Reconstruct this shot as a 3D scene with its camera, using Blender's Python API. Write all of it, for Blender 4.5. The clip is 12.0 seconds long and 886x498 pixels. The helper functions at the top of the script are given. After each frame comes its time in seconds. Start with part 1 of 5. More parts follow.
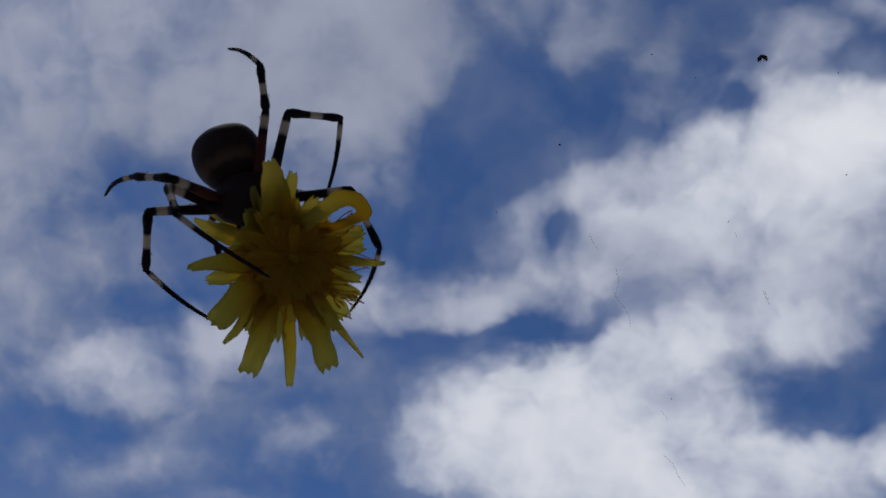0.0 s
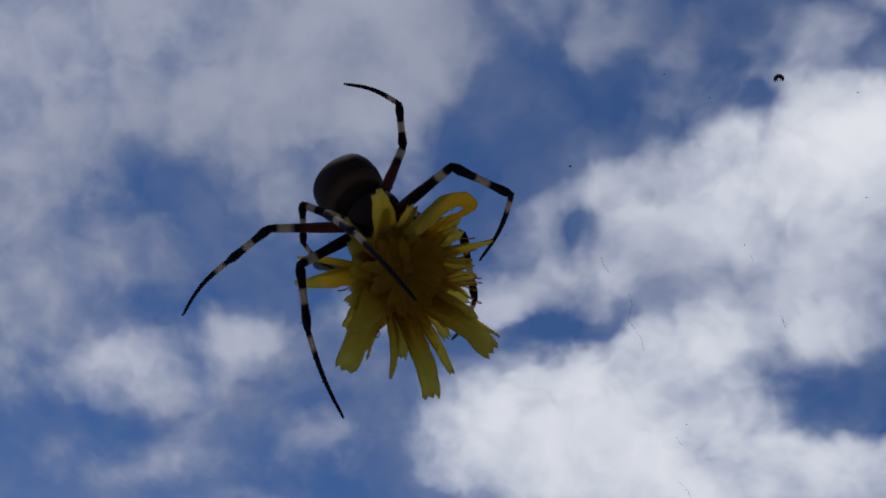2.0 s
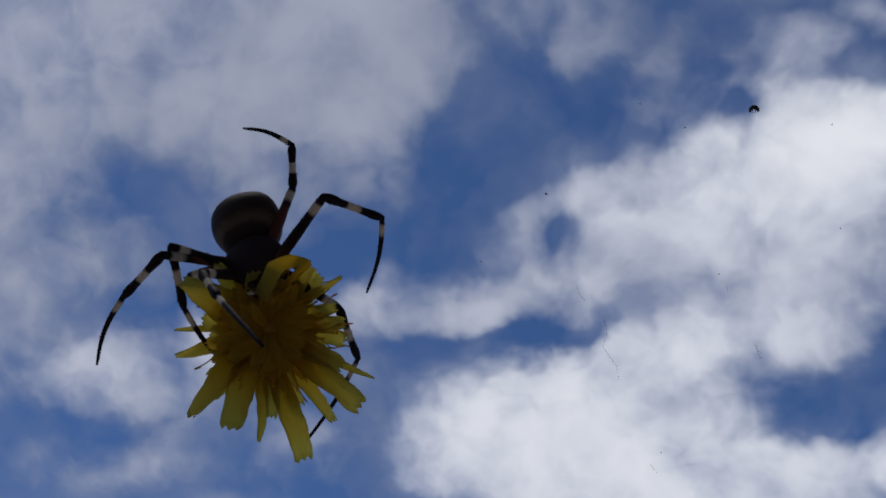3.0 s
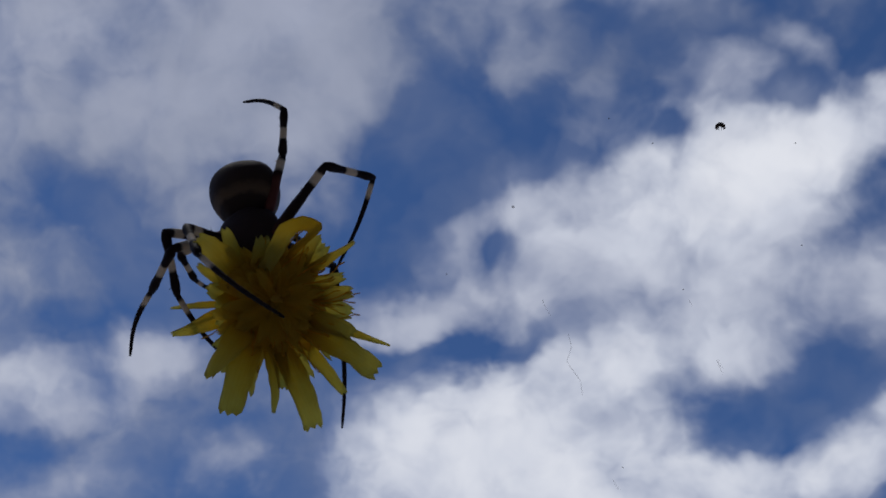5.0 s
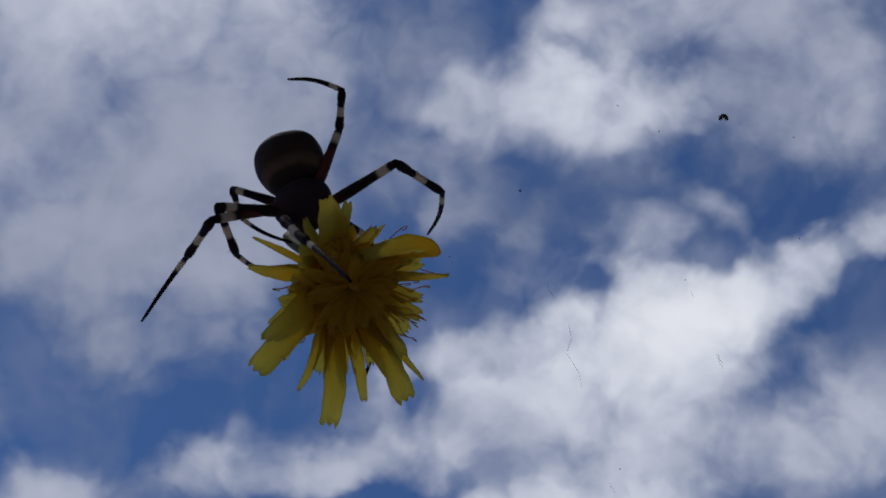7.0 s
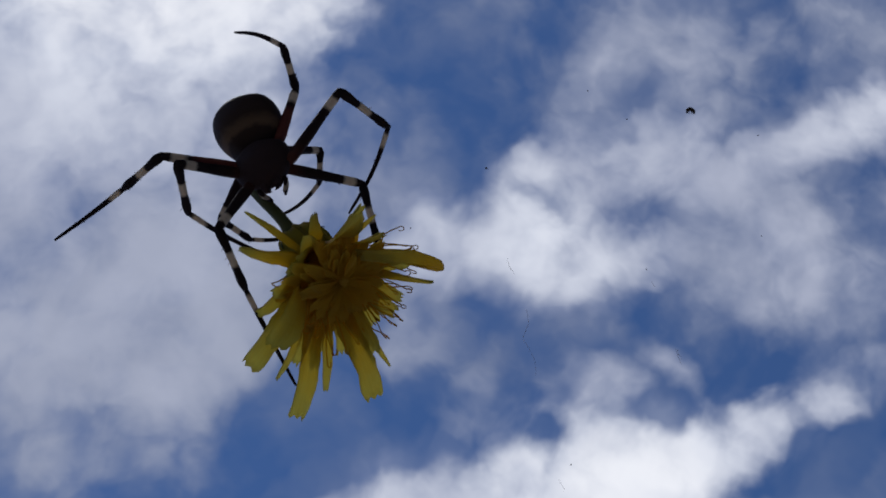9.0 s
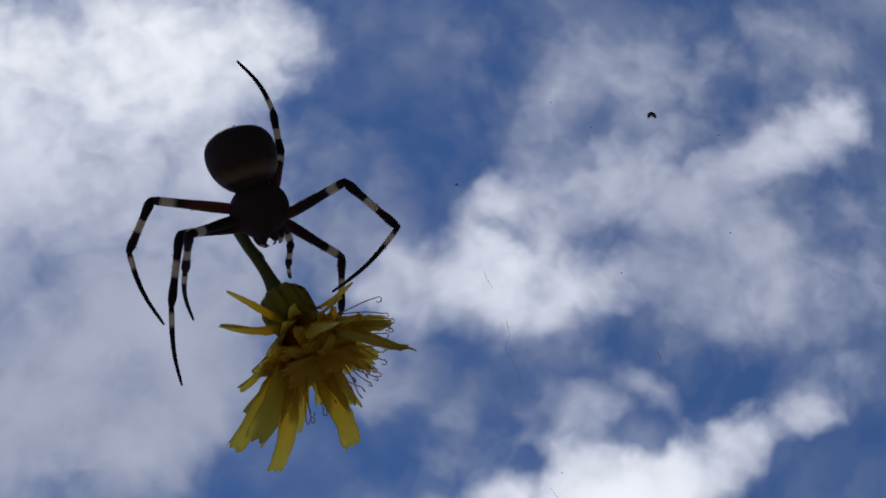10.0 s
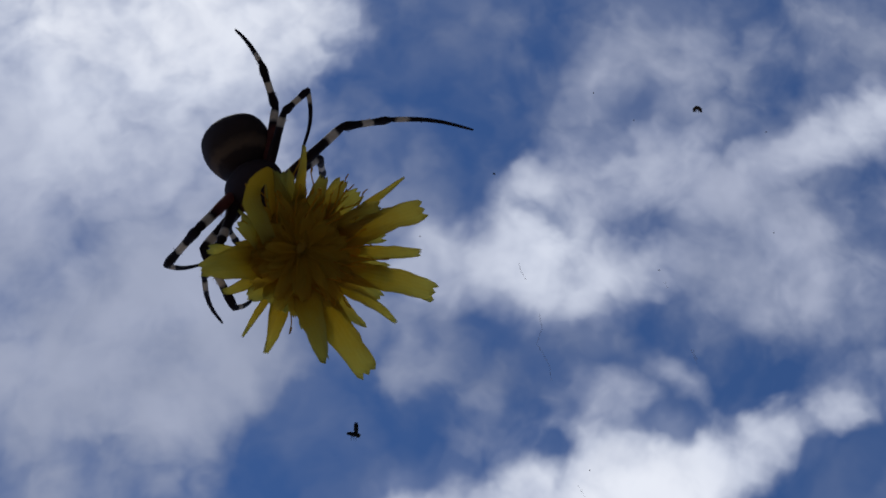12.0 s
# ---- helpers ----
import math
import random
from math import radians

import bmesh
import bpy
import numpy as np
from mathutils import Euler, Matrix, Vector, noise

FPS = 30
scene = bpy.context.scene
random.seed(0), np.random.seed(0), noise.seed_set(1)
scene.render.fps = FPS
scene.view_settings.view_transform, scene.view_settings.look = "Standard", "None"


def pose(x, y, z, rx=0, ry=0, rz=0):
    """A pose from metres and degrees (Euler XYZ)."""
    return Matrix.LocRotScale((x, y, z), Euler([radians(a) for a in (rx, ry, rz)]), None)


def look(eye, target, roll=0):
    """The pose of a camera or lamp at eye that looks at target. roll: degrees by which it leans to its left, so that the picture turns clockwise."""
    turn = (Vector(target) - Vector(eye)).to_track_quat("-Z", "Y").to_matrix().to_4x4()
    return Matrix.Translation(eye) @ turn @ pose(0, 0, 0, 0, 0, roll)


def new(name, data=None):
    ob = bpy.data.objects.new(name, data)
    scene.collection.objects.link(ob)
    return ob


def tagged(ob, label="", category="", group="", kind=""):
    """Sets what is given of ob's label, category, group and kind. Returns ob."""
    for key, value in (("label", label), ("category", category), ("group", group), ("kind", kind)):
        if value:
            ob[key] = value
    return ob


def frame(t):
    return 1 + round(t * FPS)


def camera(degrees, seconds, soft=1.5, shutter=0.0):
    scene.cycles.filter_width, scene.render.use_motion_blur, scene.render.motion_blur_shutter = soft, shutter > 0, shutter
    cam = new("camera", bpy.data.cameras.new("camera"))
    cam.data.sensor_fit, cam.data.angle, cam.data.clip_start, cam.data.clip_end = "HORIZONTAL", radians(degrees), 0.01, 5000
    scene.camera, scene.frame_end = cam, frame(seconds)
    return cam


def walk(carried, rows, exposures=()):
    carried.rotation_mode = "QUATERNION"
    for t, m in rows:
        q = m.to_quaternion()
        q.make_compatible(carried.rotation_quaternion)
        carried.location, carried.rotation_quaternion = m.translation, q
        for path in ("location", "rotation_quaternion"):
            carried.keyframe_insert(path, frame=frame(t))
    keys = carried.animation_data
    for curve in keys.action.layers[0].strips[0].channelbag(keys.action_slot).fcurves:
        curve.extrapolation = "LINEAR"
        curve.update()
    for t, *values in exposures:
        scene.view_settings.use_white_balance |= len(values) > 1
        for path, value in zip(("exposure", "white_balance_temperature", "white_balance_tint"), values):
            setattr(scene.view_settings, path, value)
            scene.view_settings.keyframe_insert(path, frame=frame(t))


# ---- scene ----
cam = camera(52.21, 12.0, soft=1.8)
walk(cam, [
    (0, pose(0.00000, 0.00000, 1.45000, 135.00, -0.00, 0.00)),
    (0.5, pose(0.00161, -0.00125, 1.45636, 134.96, -0.45, 0.21)),
    (1, pose(0.00101, -0.00011, 1.45548, 134.62, -0.84, 0.99)),
    (1.5, pose(0.00132, -0.00052, 1.45536, 134.69, -1.06, 1.25)),
    (2, pose(0.00175, -0.00079, 1.45545, 134.92, -0.69, 0.93)),
    (2.5, pose(0.00363, -0.00181, 1.45691, 134.95, -0.45, 0.73)),
    (4.5, pose(-0.00091, -0.00376, 1.46217, 136.45, 1.54, -3.64)),
    (5, pose(-0.00186, -0.00083, 1.46012, 136.13, 2.20, -3.42)),
    (5.5, pose(-0.00696, 0.00009, 1.46255, 136.51, 2.08, -4.85)),
    (6, pose(-0.01296, 0.00266, 1.45625, 139.48, 2.59, -6.93)),
    (6.5, pose(-0.01474, 0.01238, 1.45036, 142.30, 3.77, -7.83)),
    (7, pose(-0.01391, 0.02299, 1.44369, 145.00, 4.08, -8.49)),
    (7.5, pose(-0.01870, 0.02985, 1.44395, 148.51, 4.13, -9.76)),
    (7.7, pose(-0.01529, 0.03121, 1.44681, 150.00, 3.89, -10.09)),
    (9.3, pose(-0.01003, 0.05158, 1.43047, 155.77, 4.92, -13.98)),
    (9.5, pose(-0.01348, 0.05231, 1.43177, 157.87, 7.53, -11.67)),
    (10, pose(-0.01101, 0.05167, 1.42960, 156.04, 7.58, -10.93)),
    (10.5, pose(-0.01283, 0.05250, 1.43101, 155.17, 6.62, -10.78)),
    (11, pose(-0.01241, 0.05181, 1.43021, 155.36, 5.72, -10.63)),
    (11.5, pose(-0.01021, 0.04950, 1.43183, 155.30, 5.09, -10.62)),
    (12, pose(-0.01082, 0.05114, 1.43227, 154.67, 4.72, -11.97)),
], exposures=[(0.0, -0.15, 6450, 10), (2.5, -0.07, 6450, 10), (5.0, -0.07, 6400, 10), (7.5, -0.06, 6400, 10), (9.5, 0.16, 6450, 10), (12.0, 0.07, 6270, 10)])

# ---- world: daylight sky with broken cloud ----
SKY_X = Vector((0.9885, -0.1359, -0.0657))
SKY_Y = Vector((-0.0679, -0.7893, 0.6102))
SKY_Z = Vector((0.1347, 0.5988, 0.7895))
SUN = Vector((-0.2544, 0.0985, 0.9621))

# each puff: across, up, half width, half height, turn in degrees, density, whiteness
grey_edge = [
    (-0.655, 0.121, 0.113, 0.125, 0, 1.1, 0.47),
    (-0.660, -0.012, 0.081, 0.062, 0, 0.8, 0.38),
    (-0.663, -0.137, 0.087, 0.056, 0, 0.9, 0.45),
    (-0.717, -0.249, 0.075, 0.037, 0, 0.6, 0.45),
    (-0.750, -0.007, 0.094, 0.188, 0, 1.0, 0.46),
]
grey_bank = [
    (-0.508, 0.146, 0.106, 0.106, 0, 1.1, 0.46),
    (-0.337, 0.103, 0.144, 0.106, 10, 1.0, 0.42),
    (-0.229, 0.125, 0.106, 0.075, 0, 0.9, 0.42),
    (-0.285, 0.009, 0.106, 0.081, 0, 0.9, 0.42),
    (-0.351, -0.034, 0.081, 0.062, 0, 0.8, 0.4),
    (-0.400, 0.018, 0.094, 0.056, 0, 0.8, 0.36),
    (-0.168, 0.062, 0.056, 0.069, 0, 0.5, 0.33),
    (-0.141, 0.134, 0.050, 0.062, 0, 0.6, 0.33),
    (-0.516, 0.040, 0.069, 0.037, 0, 0.8, 0.35),
    (-0.544, -0.081, 0.050, 0.056, 0, 0.8, 0.42),
    (-0.482, -0.141, 0.050, 0.025, 0, 0.4, 0.35),
]
low_clouds = [
    (-0.544, -0.253, 0.087, 0.037, 0, 1.0, 0.7),
    (-0.562, -0.222, 0.050, 0.025, 0, 0.8, 0.6),
    (-0.427, -0.214, 0.044, 0.031, 0, 0.9, 0.65),
    (-0.479, -0.297, 0.087, 0.028, 0, 0.6, 0.45),
    (-0.334, -0.342, 0.037, 0.031, 0, 0.6, 0.55),
    (-0.497, -0.368, 0.081, 0.028, 0, 0.6, 0.5),
    (-0.375, -0.231, 0.044, 0.025, 0, 0.4, 0.4),
    (-0.248, -0.190, 0.037, 0.025, 0, 0.5, 0.5),
    (-0.619, -0.371, 0.075, 0.037, 0, 0.6, 0.5),
    (-0.424, -0.424, 0.069, 0.014, 0, 0.5, 0.5),
    (-0.340, -0.364, 0.044, 0.031, 0, 0.5, 0.55),
]
tail_and_west_edge = [
    (-0.139, -0.201, 0.056, 0.016, 10, 0.9, 0.6),
    (-0.075, -0.179, 0.056, 0.022, 20, 0.9, 0.65),
    (-0.051, -0.122, 0.037, 0.037, 0, 0.9, 0.58),
    (-0.016, -0.078, 0.044, 0.018, 15, 0.8, 0.6),
    (0.035, -0.061, 0.050, 0.031, 15, 0.8, 0.6),
    (0.078, -0.105, 0.069, 0.050, 0, 1.0, 0.75),
    (0.046, -0.162, 0.069, 0.044, 0, 0.9, 0.62),
    (0.139, -0.144, 0.094, 0.044, 0, 0.9, 0.65),
]
white_bank = [
    (0.140, -0.038, 0.093, 0.062, 15, 0.58, 0.77),
    (0.213, -0.027, 0.083, 0.057, 15, 0.58, 0.90),
    (0.279, -0.007, 0.086, 0.043, 15, 0.65, 0.94),
    (0.345, 0.003, 0.079, 0.043, 20, 0.79, 0.88),
    (0.398, 0.023, 0.057, 0.036, 20, 0.72, 0.80),
    (0.292, -0.047, 0.087, 0.056, 10, 1.1, 0.94),
    (0.201, -0.095, 0.100, 0.050, 0, 1.0, 0.83),
    (0.232, -0.171, 0.081, 0.050, 0, 0.9, 0.70),
    (0.322, -0.097, 0.060, 0.050, 0, 0.9, 0.80),
    (0.189, -0.224, 0.100, 0.037, 0, 1.0, 0.77),
    (0.254, -0.244, 0.056, 0.025, 0, 0.8, 0.64),
    (0.412, -0.186, 0.056, 0.031, 0, 0.5, 0.54),
]
low_bank = [
    (-0.020, -0.310, 0.144, 0.075, 15, 1.2, 0.84),
    (-0.108, -0.356, 0.081, 0.056, 0, 1.2, 0.88),
    (0.045, -0.265, 0.081, 0.037, 15, 1.0, 0.88),
    (0.107, -0.337, 0.125, 0.056, 0, 1.2, 0.84),
    (0.202, -0.363, 0.075, 0.037, 0, 1.0, 0.83),
    (-0.080, -0.286, 0.056, 0.037, 30, 1.0, 0.88),
    (0.403, -0.338, 0.075, 0.037, 30, 1.1, 0.84),
    (0.327, -0.384, 0.062, 0.031, 0, 1.0, 0.84),
    (0.429, -0.287, 0.037, 0.025, 0, 0.9, 0.77),
    (-0.028, -0.375, 0.131, 0.081, 0, 1.2, 0.88),
    (0.067, -0.410, 0.100, 0.056, 0, 1.1, 0.84),
    (0.153, -0.424, 0.069, 0.037, 0, 1.0, 0.84),
    (0.266, -0.406, 0.075, 0.050, 0, 1.1, 0.84),
]
puffs = [
    (0.230, 0.057, 0.047, 0.034, 0, 0.8, 0.65),
    (0.257, 0.075, 0.025, 0.025, 0, 0.6, 0.5),
    (0.097, 0.028, 0.047, 0.037, 0, 0.4, 0.5),
    (0.063, -0.002, 0.031, 0.034, 0, 0.35, 0.45),
    (0.315, 0.097, 0.037, 0.014, -30, 0.65, 0.56),
    (0.018, 0.087, 0.037, 0.022, 20, 0.35, 0.4),
    (-0.048, 0.132, 0.025, 0.028, 0, 0.35, 0.4),
    (0.128, 0.090, 0.069, 0.034, 0, 0.25, 0.3),
    (0.008, 0.086, 0.037, 0.019, 0, 0.35, 0.4),
    (0.103, 0.037, 0.028, 0.028, 0, 0.25, 0.45),
]
high_clouds = [
    (0.153, 0.233, 0.056, 0.069, 0, 1.1, 0.85),
    (0.083, 0.217, 0.069, 0.041, 15, 1.0, 0.68),
    (0.210, 0.208, 0.069, 0.044, 0, 1.0, 0.78),
    (0.273, 0.221, 0.050, 0.031, 0, 0.9, 0.65),
    (0.140, 0.291, 0.037, 0.034, 0, 0.7, 0.6),
    (0.210, 0.259, 0.044, 0.031, 0, 0.7, 0.6),
    (0.293, 0.311, 0.094, 0.037, 0, 0.8, 0.55),
    (0.363, 0.251, 0.037, 0.044, 0, 0.6, 0.5),
    (0.432, 0.210, 0.050, 0.050, 0, 0.7, 0.5),
    (0.483, 0.204, 0.044, 0.056, 0, 0.7, 0.5),
    (0.414, 0.293, 0.075, 0.037, 0, 0.5, 0.42),
    (0.153, 0.170, 0.056, 0.019, 0, 0.7, 0.6),
    (0.046, 0.156, 0.037, 0.025, 0, 0.4, 0.4),
]
west_veils = [
    (-0.049, 0.174, 0.050, 0.044, 0, 0.6, 0.42),
    (-0.030, 0.251, 0.037, 0.037, 0, 0.45, 0.38),
    (-0.149, 0.199, 0.037, 0.069, 0, 0.7, 0.4),
    (0.073, 0.490, 0.069, 0.037, 20, 0.3, 0.35),
    (-0.023, 0.523, 0.056, 0.031, 20, 0.4, 0.4),
]
east_veils = [
    (0.234, 0.339, 0.075, 0.037, 10, 1.0, 0.68),
    (0.296, 0.362, 0.050, 0.025, 10, 0.8, 0.6),
    (0.467, 0.369, 0.069, 0.028, 25, 0.6, 0.62),
    (0.525, 0.400, 0.050, 0.031, 30, 0.85, 0.82),
    (0.577, 0.431, 0.031, 0.031, 0, 1.0, 0.75),
    (0.417, 0.338, 0.056, 0.025, 15, 0.7, 0.55),
    (0.237, 0.453, 0.031, 0.081, -28, 0.7, 0.5),
    (0.321, 0.494, 0.037, 0.056, -15, 0.7, 0.48),
    (0.397, 0.475, 0.028, 0.081, -30, 0.5, 0.42),
    (0.493, 0.524, 0.062, 0.050, 0, 0.45, 0.38),
    (0.572, 0.528, 0.044, 0.056, 0, 0.5, 0.42),
]
bright_bank = [
    (-0.445, 0.260, 0.081, 0.125, 0, 0.9, 0.45),
    (-0.295, 0.261, 0.156, 0.094, 0, 1.0, 0.48),
    (-0.182, 0.275, 0.062, 0.075, 0, 0.9, 0.48),
    (-0.274, 0.135, 0.125, 0.094, 0, 0.9, 0.42),
    (-0.322, 0.040, 0.125, 0.081, 0, 0.8, 0.4),
    (-0.381, -0.047, 0.069, 0.050, 0, 0.5, 0.32),
    (-0.374, 0.484, 0.163, 0.087, 0, 1.3, 1.02),
    (-0.210, 0.492, 0.106, 0.075, 0, 1.2, 0.93),
    (-0.144, 0.502, 0.053, 0.059, 0, 1.0, 0.9),
    (-0.247, 0.376, 0.113, 0.075, 0, 1.1, 0.75),
    (-0.391, 0.350, 0.100, 0.094, 0, 1.1, 0.78),
]
later_clouds = [
    (-0.206, -0.169, 0.059, 0.025, 5, 0.9, 0.6),
    (-0.126, -0.187, 0.069, 0.022, 10, 0.8, 0.55),
    (-0.243, -0.206, 0.069, 0.019, 0, 0.7, 0.5),
    (-0.040, -0.168, 0.081, 0.031, 10, 0.8, 0.58),
    (-0.420, -0.219, 0.050, 0.016, 0, 0.8, 0.6),
    (0.449, 0.061, 0.050, 0.031, 15, 0.6, 0.6),
    (0.491, 0.083, 0.037, 0.031, 0, 0.6, 0.6),
    (0.459, -0.142, 0.075, 0.037, 20, 0.9, 0.7),
    (0.478, -0.074, 0.044, 0.037, 0, 0.6, 0.5),
    (0.398, 0.032, 0.051, 0.039, 15, 0.50, 0.7),
    (0.531, 0.089, 0.050, 0.025, 25, 0.5, 0.7),
    (0.463, 0.053, 0.050, 0.025, 20, 0.4, 0.7),
    (0.353, 0.023, 0.051, 0.035, 0, 0.29, 0.72),
]
haze = [
    (0.045, 0.207, 0.056, 0.044, 0, 0.7, 0.72),
    (0.013, 0.097, 0.075, 0.050, 0, 0.35, 0.45),
    (0.512, 0.387, 0.056, 0.037, 25, 0.6, 0.75),
    (0.011, 0.243, 0.100, 0.094, 0, 0.35, 0.45),
    (-0.069, 0.328, 0.075, 0.075, 0, 0.2, 0.42),
    (0.433, 0.382, 0.188, 0.156, 0, 0.42, 0.46),
    (0.230, 0.446, 0.125, 0.113, 0, 0.25, 0.4),
    (0.492, 0.245, 0.138, 0.094, 0, 0.55, 0.52),
    (0.354, 0.168, 0.156, 0.050, 0, 0.35, 0.45),
    (-0.506, -0.200, 0.163, 0.100, 0, 0.3, 0.4),
    (-0.312, -0.281, 0.156, 0.075, 0, 0.2, 0.4),
    (0.080, 0.104, 0.188, 0.050, 0, 0.15, 0.32),
    (0.427, -0.148, 0.138, 0.075, 0, 0.4, 0.55),
    (0.353, -0.135, 0.094, 0.069, 0, 0.35, 0.55),
]
gaps = [
    (-0.459, 0.113, 0.094, 0.028, 55, -0.55, 0.3),
    (-0.028, -0.118, 0.017, 0.027, -25, -0.55, 0.3),
    (0.000, -0.106, 0.030, 0.013, 20, -0.5, 0.3),
    (0.012, -0.125, 0.013, 0.017, 0, -0.3, 0.3),
    (0.066, -0.080, 0.032, 0.014, -30, -0.45, 0.3),
    (0.224, -0.123, 0.030, 0.024, 20, -0.4, 0.3),
    (0.383, -0.104, 0.050, 0.062, 0, -0.3, 0.3),
    (0.270, -0.331, 0.075, 0.034, 10, -1.2, 0.3),
    (0.338, -0.273, 0.056, 0.031, 20, -0.9, 0.3),
    (0.153, 0.290, 0.028, 0.016, 0, -0.7, 0.3),
    (0.002, 0.175, 0.028, 0.018, 0, -0.5, 0.3),
    (-0.409, 0.203, 0.025, 0.050, 0, -0.4, 0.3),
    (-0.426, 0.134, 0.044, 0.034, 0, -0.6, 0.3),
    (0.274, 0.418, 0.034, 0.019, 25, -0.35, 0.3),
    (0.346, 0.274, 0.044, 0.019, 0, -0.4, 0.3),
    (-0.443, -0.051, 0.075, 0.028, 0, -0.5, 0.3),
    (-0.120, 0.005, 0.062, 0.069, 0, -0.4, 0.3),
]
lower_gaps = [
    (-0.050, -0.234, 0.075, 0.020, 15, -0.5, 0.3),
    (0.033, -0.213, 0.044, 0.016, 15, -0.3, 0.3),
    (0.407, 0.080, 0.056, 0.025, 10, -0.5, 0.3),
    (0.303, 0.041, 0.037, 0.019, 10, -0.4, 0.3),
    (0.485, 0.007, 0.069, 0.025, 20, -0.5, 0.3),
    (0.128, 0.031, 0.037, 0.031, 0, -0.4, 0.3),
    (-0.373, -0.019, 0.106, 0.056, 0, -1.0, 0.3),
    (0.167, 0.268, 0.025, 0.016, 0, -0.4, 0.3),
    (0.299, 0.279, 0.028, 0.016, 0, -0.4, 0.3),
    (0.314, 0.049, 0.037, 0.018, 10, -0.5, 0.3),
    (0.158, 0.011, 0.025, 0.019, 0, -0.4, 0.3),
]
late_gaps = [
    (-0.351, 0.203, 0.031, 0.062, 0, -0.9, 0.3),
    (-0.377, 0.005, 0.062, 0.040, 0, -0.8, 0.3),
    (-0.304, -0.015, 0.050, 0.031, 0, -0.6, 0.3),
    (0.044, -0.028, 0.075, 0.031, 0, -0.8, 0.3),
    (0.190, 0.008, 0.022, 0.022, 0, -0.9, 0.3),
    (0.272, 0.048, 0.031, 0.014, 20, -0.35, 0.3),
    (0.372, 0.023, 0.019, 0.031, 0, -0.8, 0.3),
    (0.462, 0.042, 0.028, 0.019, 20, -0.7, 0.3),
    (0.536, 0.093, 0.025, 0.016, 20, -0.35, 0.3),
    (0.473, 0.072, 0.025, 0.019, 0, -0.4, 0.3),
    (-0.372, 0.230, 0.037, 0.031, 0, -0.5, 0.3),
    (-0.105, -0.028, 0.044, 0.037, 0, -0.4, 0.3),
    (-0.327, 0.100, 0.037, 0.075, 10, -0.5, 0.3),
    (-0.385, -0.139, 0.106, 0.056, 0, -0.5, 0.3),
]


class Nodes:
    """A small writer of shader nodes."""

    def __init__(self, tree):
        self.tree = tree
        tree.nodes.clear()

    def add(self, kind, ins=None, operation="", interpolation="", gradient="", mapping=""):
        n = self.tree.nodes.new(kind)
        if operation:
            n.operation = operation
        if interpolation:
            n.interpolation_type = interpolation
        if gradient:
            n.gradient_type = gradient
        if mapping:
            n.vector_type = mapping
        for k, v in (ins or {}).items():
            if isinstance(v, bpy.types.NodeSocket):
                self.tree.links.new(v, n.inputs[k])
            else:
                n.inputs[k].default_value = v
        return n

    def math(self, op, a, b=0.0, c=0.0, clamp=False):
        n = self.add("ShaderNodeMath", {0: a, 1: b, 2: c}, operation=op)
        n.use_clamp = clamp
        return n.outputs[0]

    def vec(self, op, a, b=(0, 0, 0)):
        n = self.add("ShaderNodeVectorMath", {0: a, 1: b}, operation=op)
        return n.outputs["Value" if op in ("DOT_PRODUCT", "LENGTH") else "Vector"]

    def ramp(self, fac, stops):
        n = self.add("ShaderNodeValToRGB", {0: fac})
        el = n.color_ramp.elements
        while len(el) < len(stops):
            el.new(0.5)
        for e, (p, c) in zip(el, stops):
            e.position, e.color = p, (*c, 1)
        return n.outputs[0]

    def noise(self, vec, scale, detail=5.0, rough=0.55, distort=0.0, out="Fac"):
        n = self.add("ShaderNodeTexNoise", {"Scale": scale, "Detail": detail, "Roughness": rough, "Distortion": distort})
        if vec is not None:
            self.tree.links.new(vec, n.inputs["Vector"])
        return n.outputs[out]

    def mix(self, fac, a, b):
        n = self.add("ShaderNodeMix")
        n.data_type = "RGBA"
        for sock, v in ((n.inputs["Factor"], fac), (n.inputs[6], a), (n.inputs[7], b)):
            if isinstance(v, bpy.types.NodeSocket):
                self.tree.links.new(v, sock)
            else:
                sock.default_value = v if not isinstance(v, tuple) or len(v) == 4 else (*v, 1)
        return n.outputs[2]


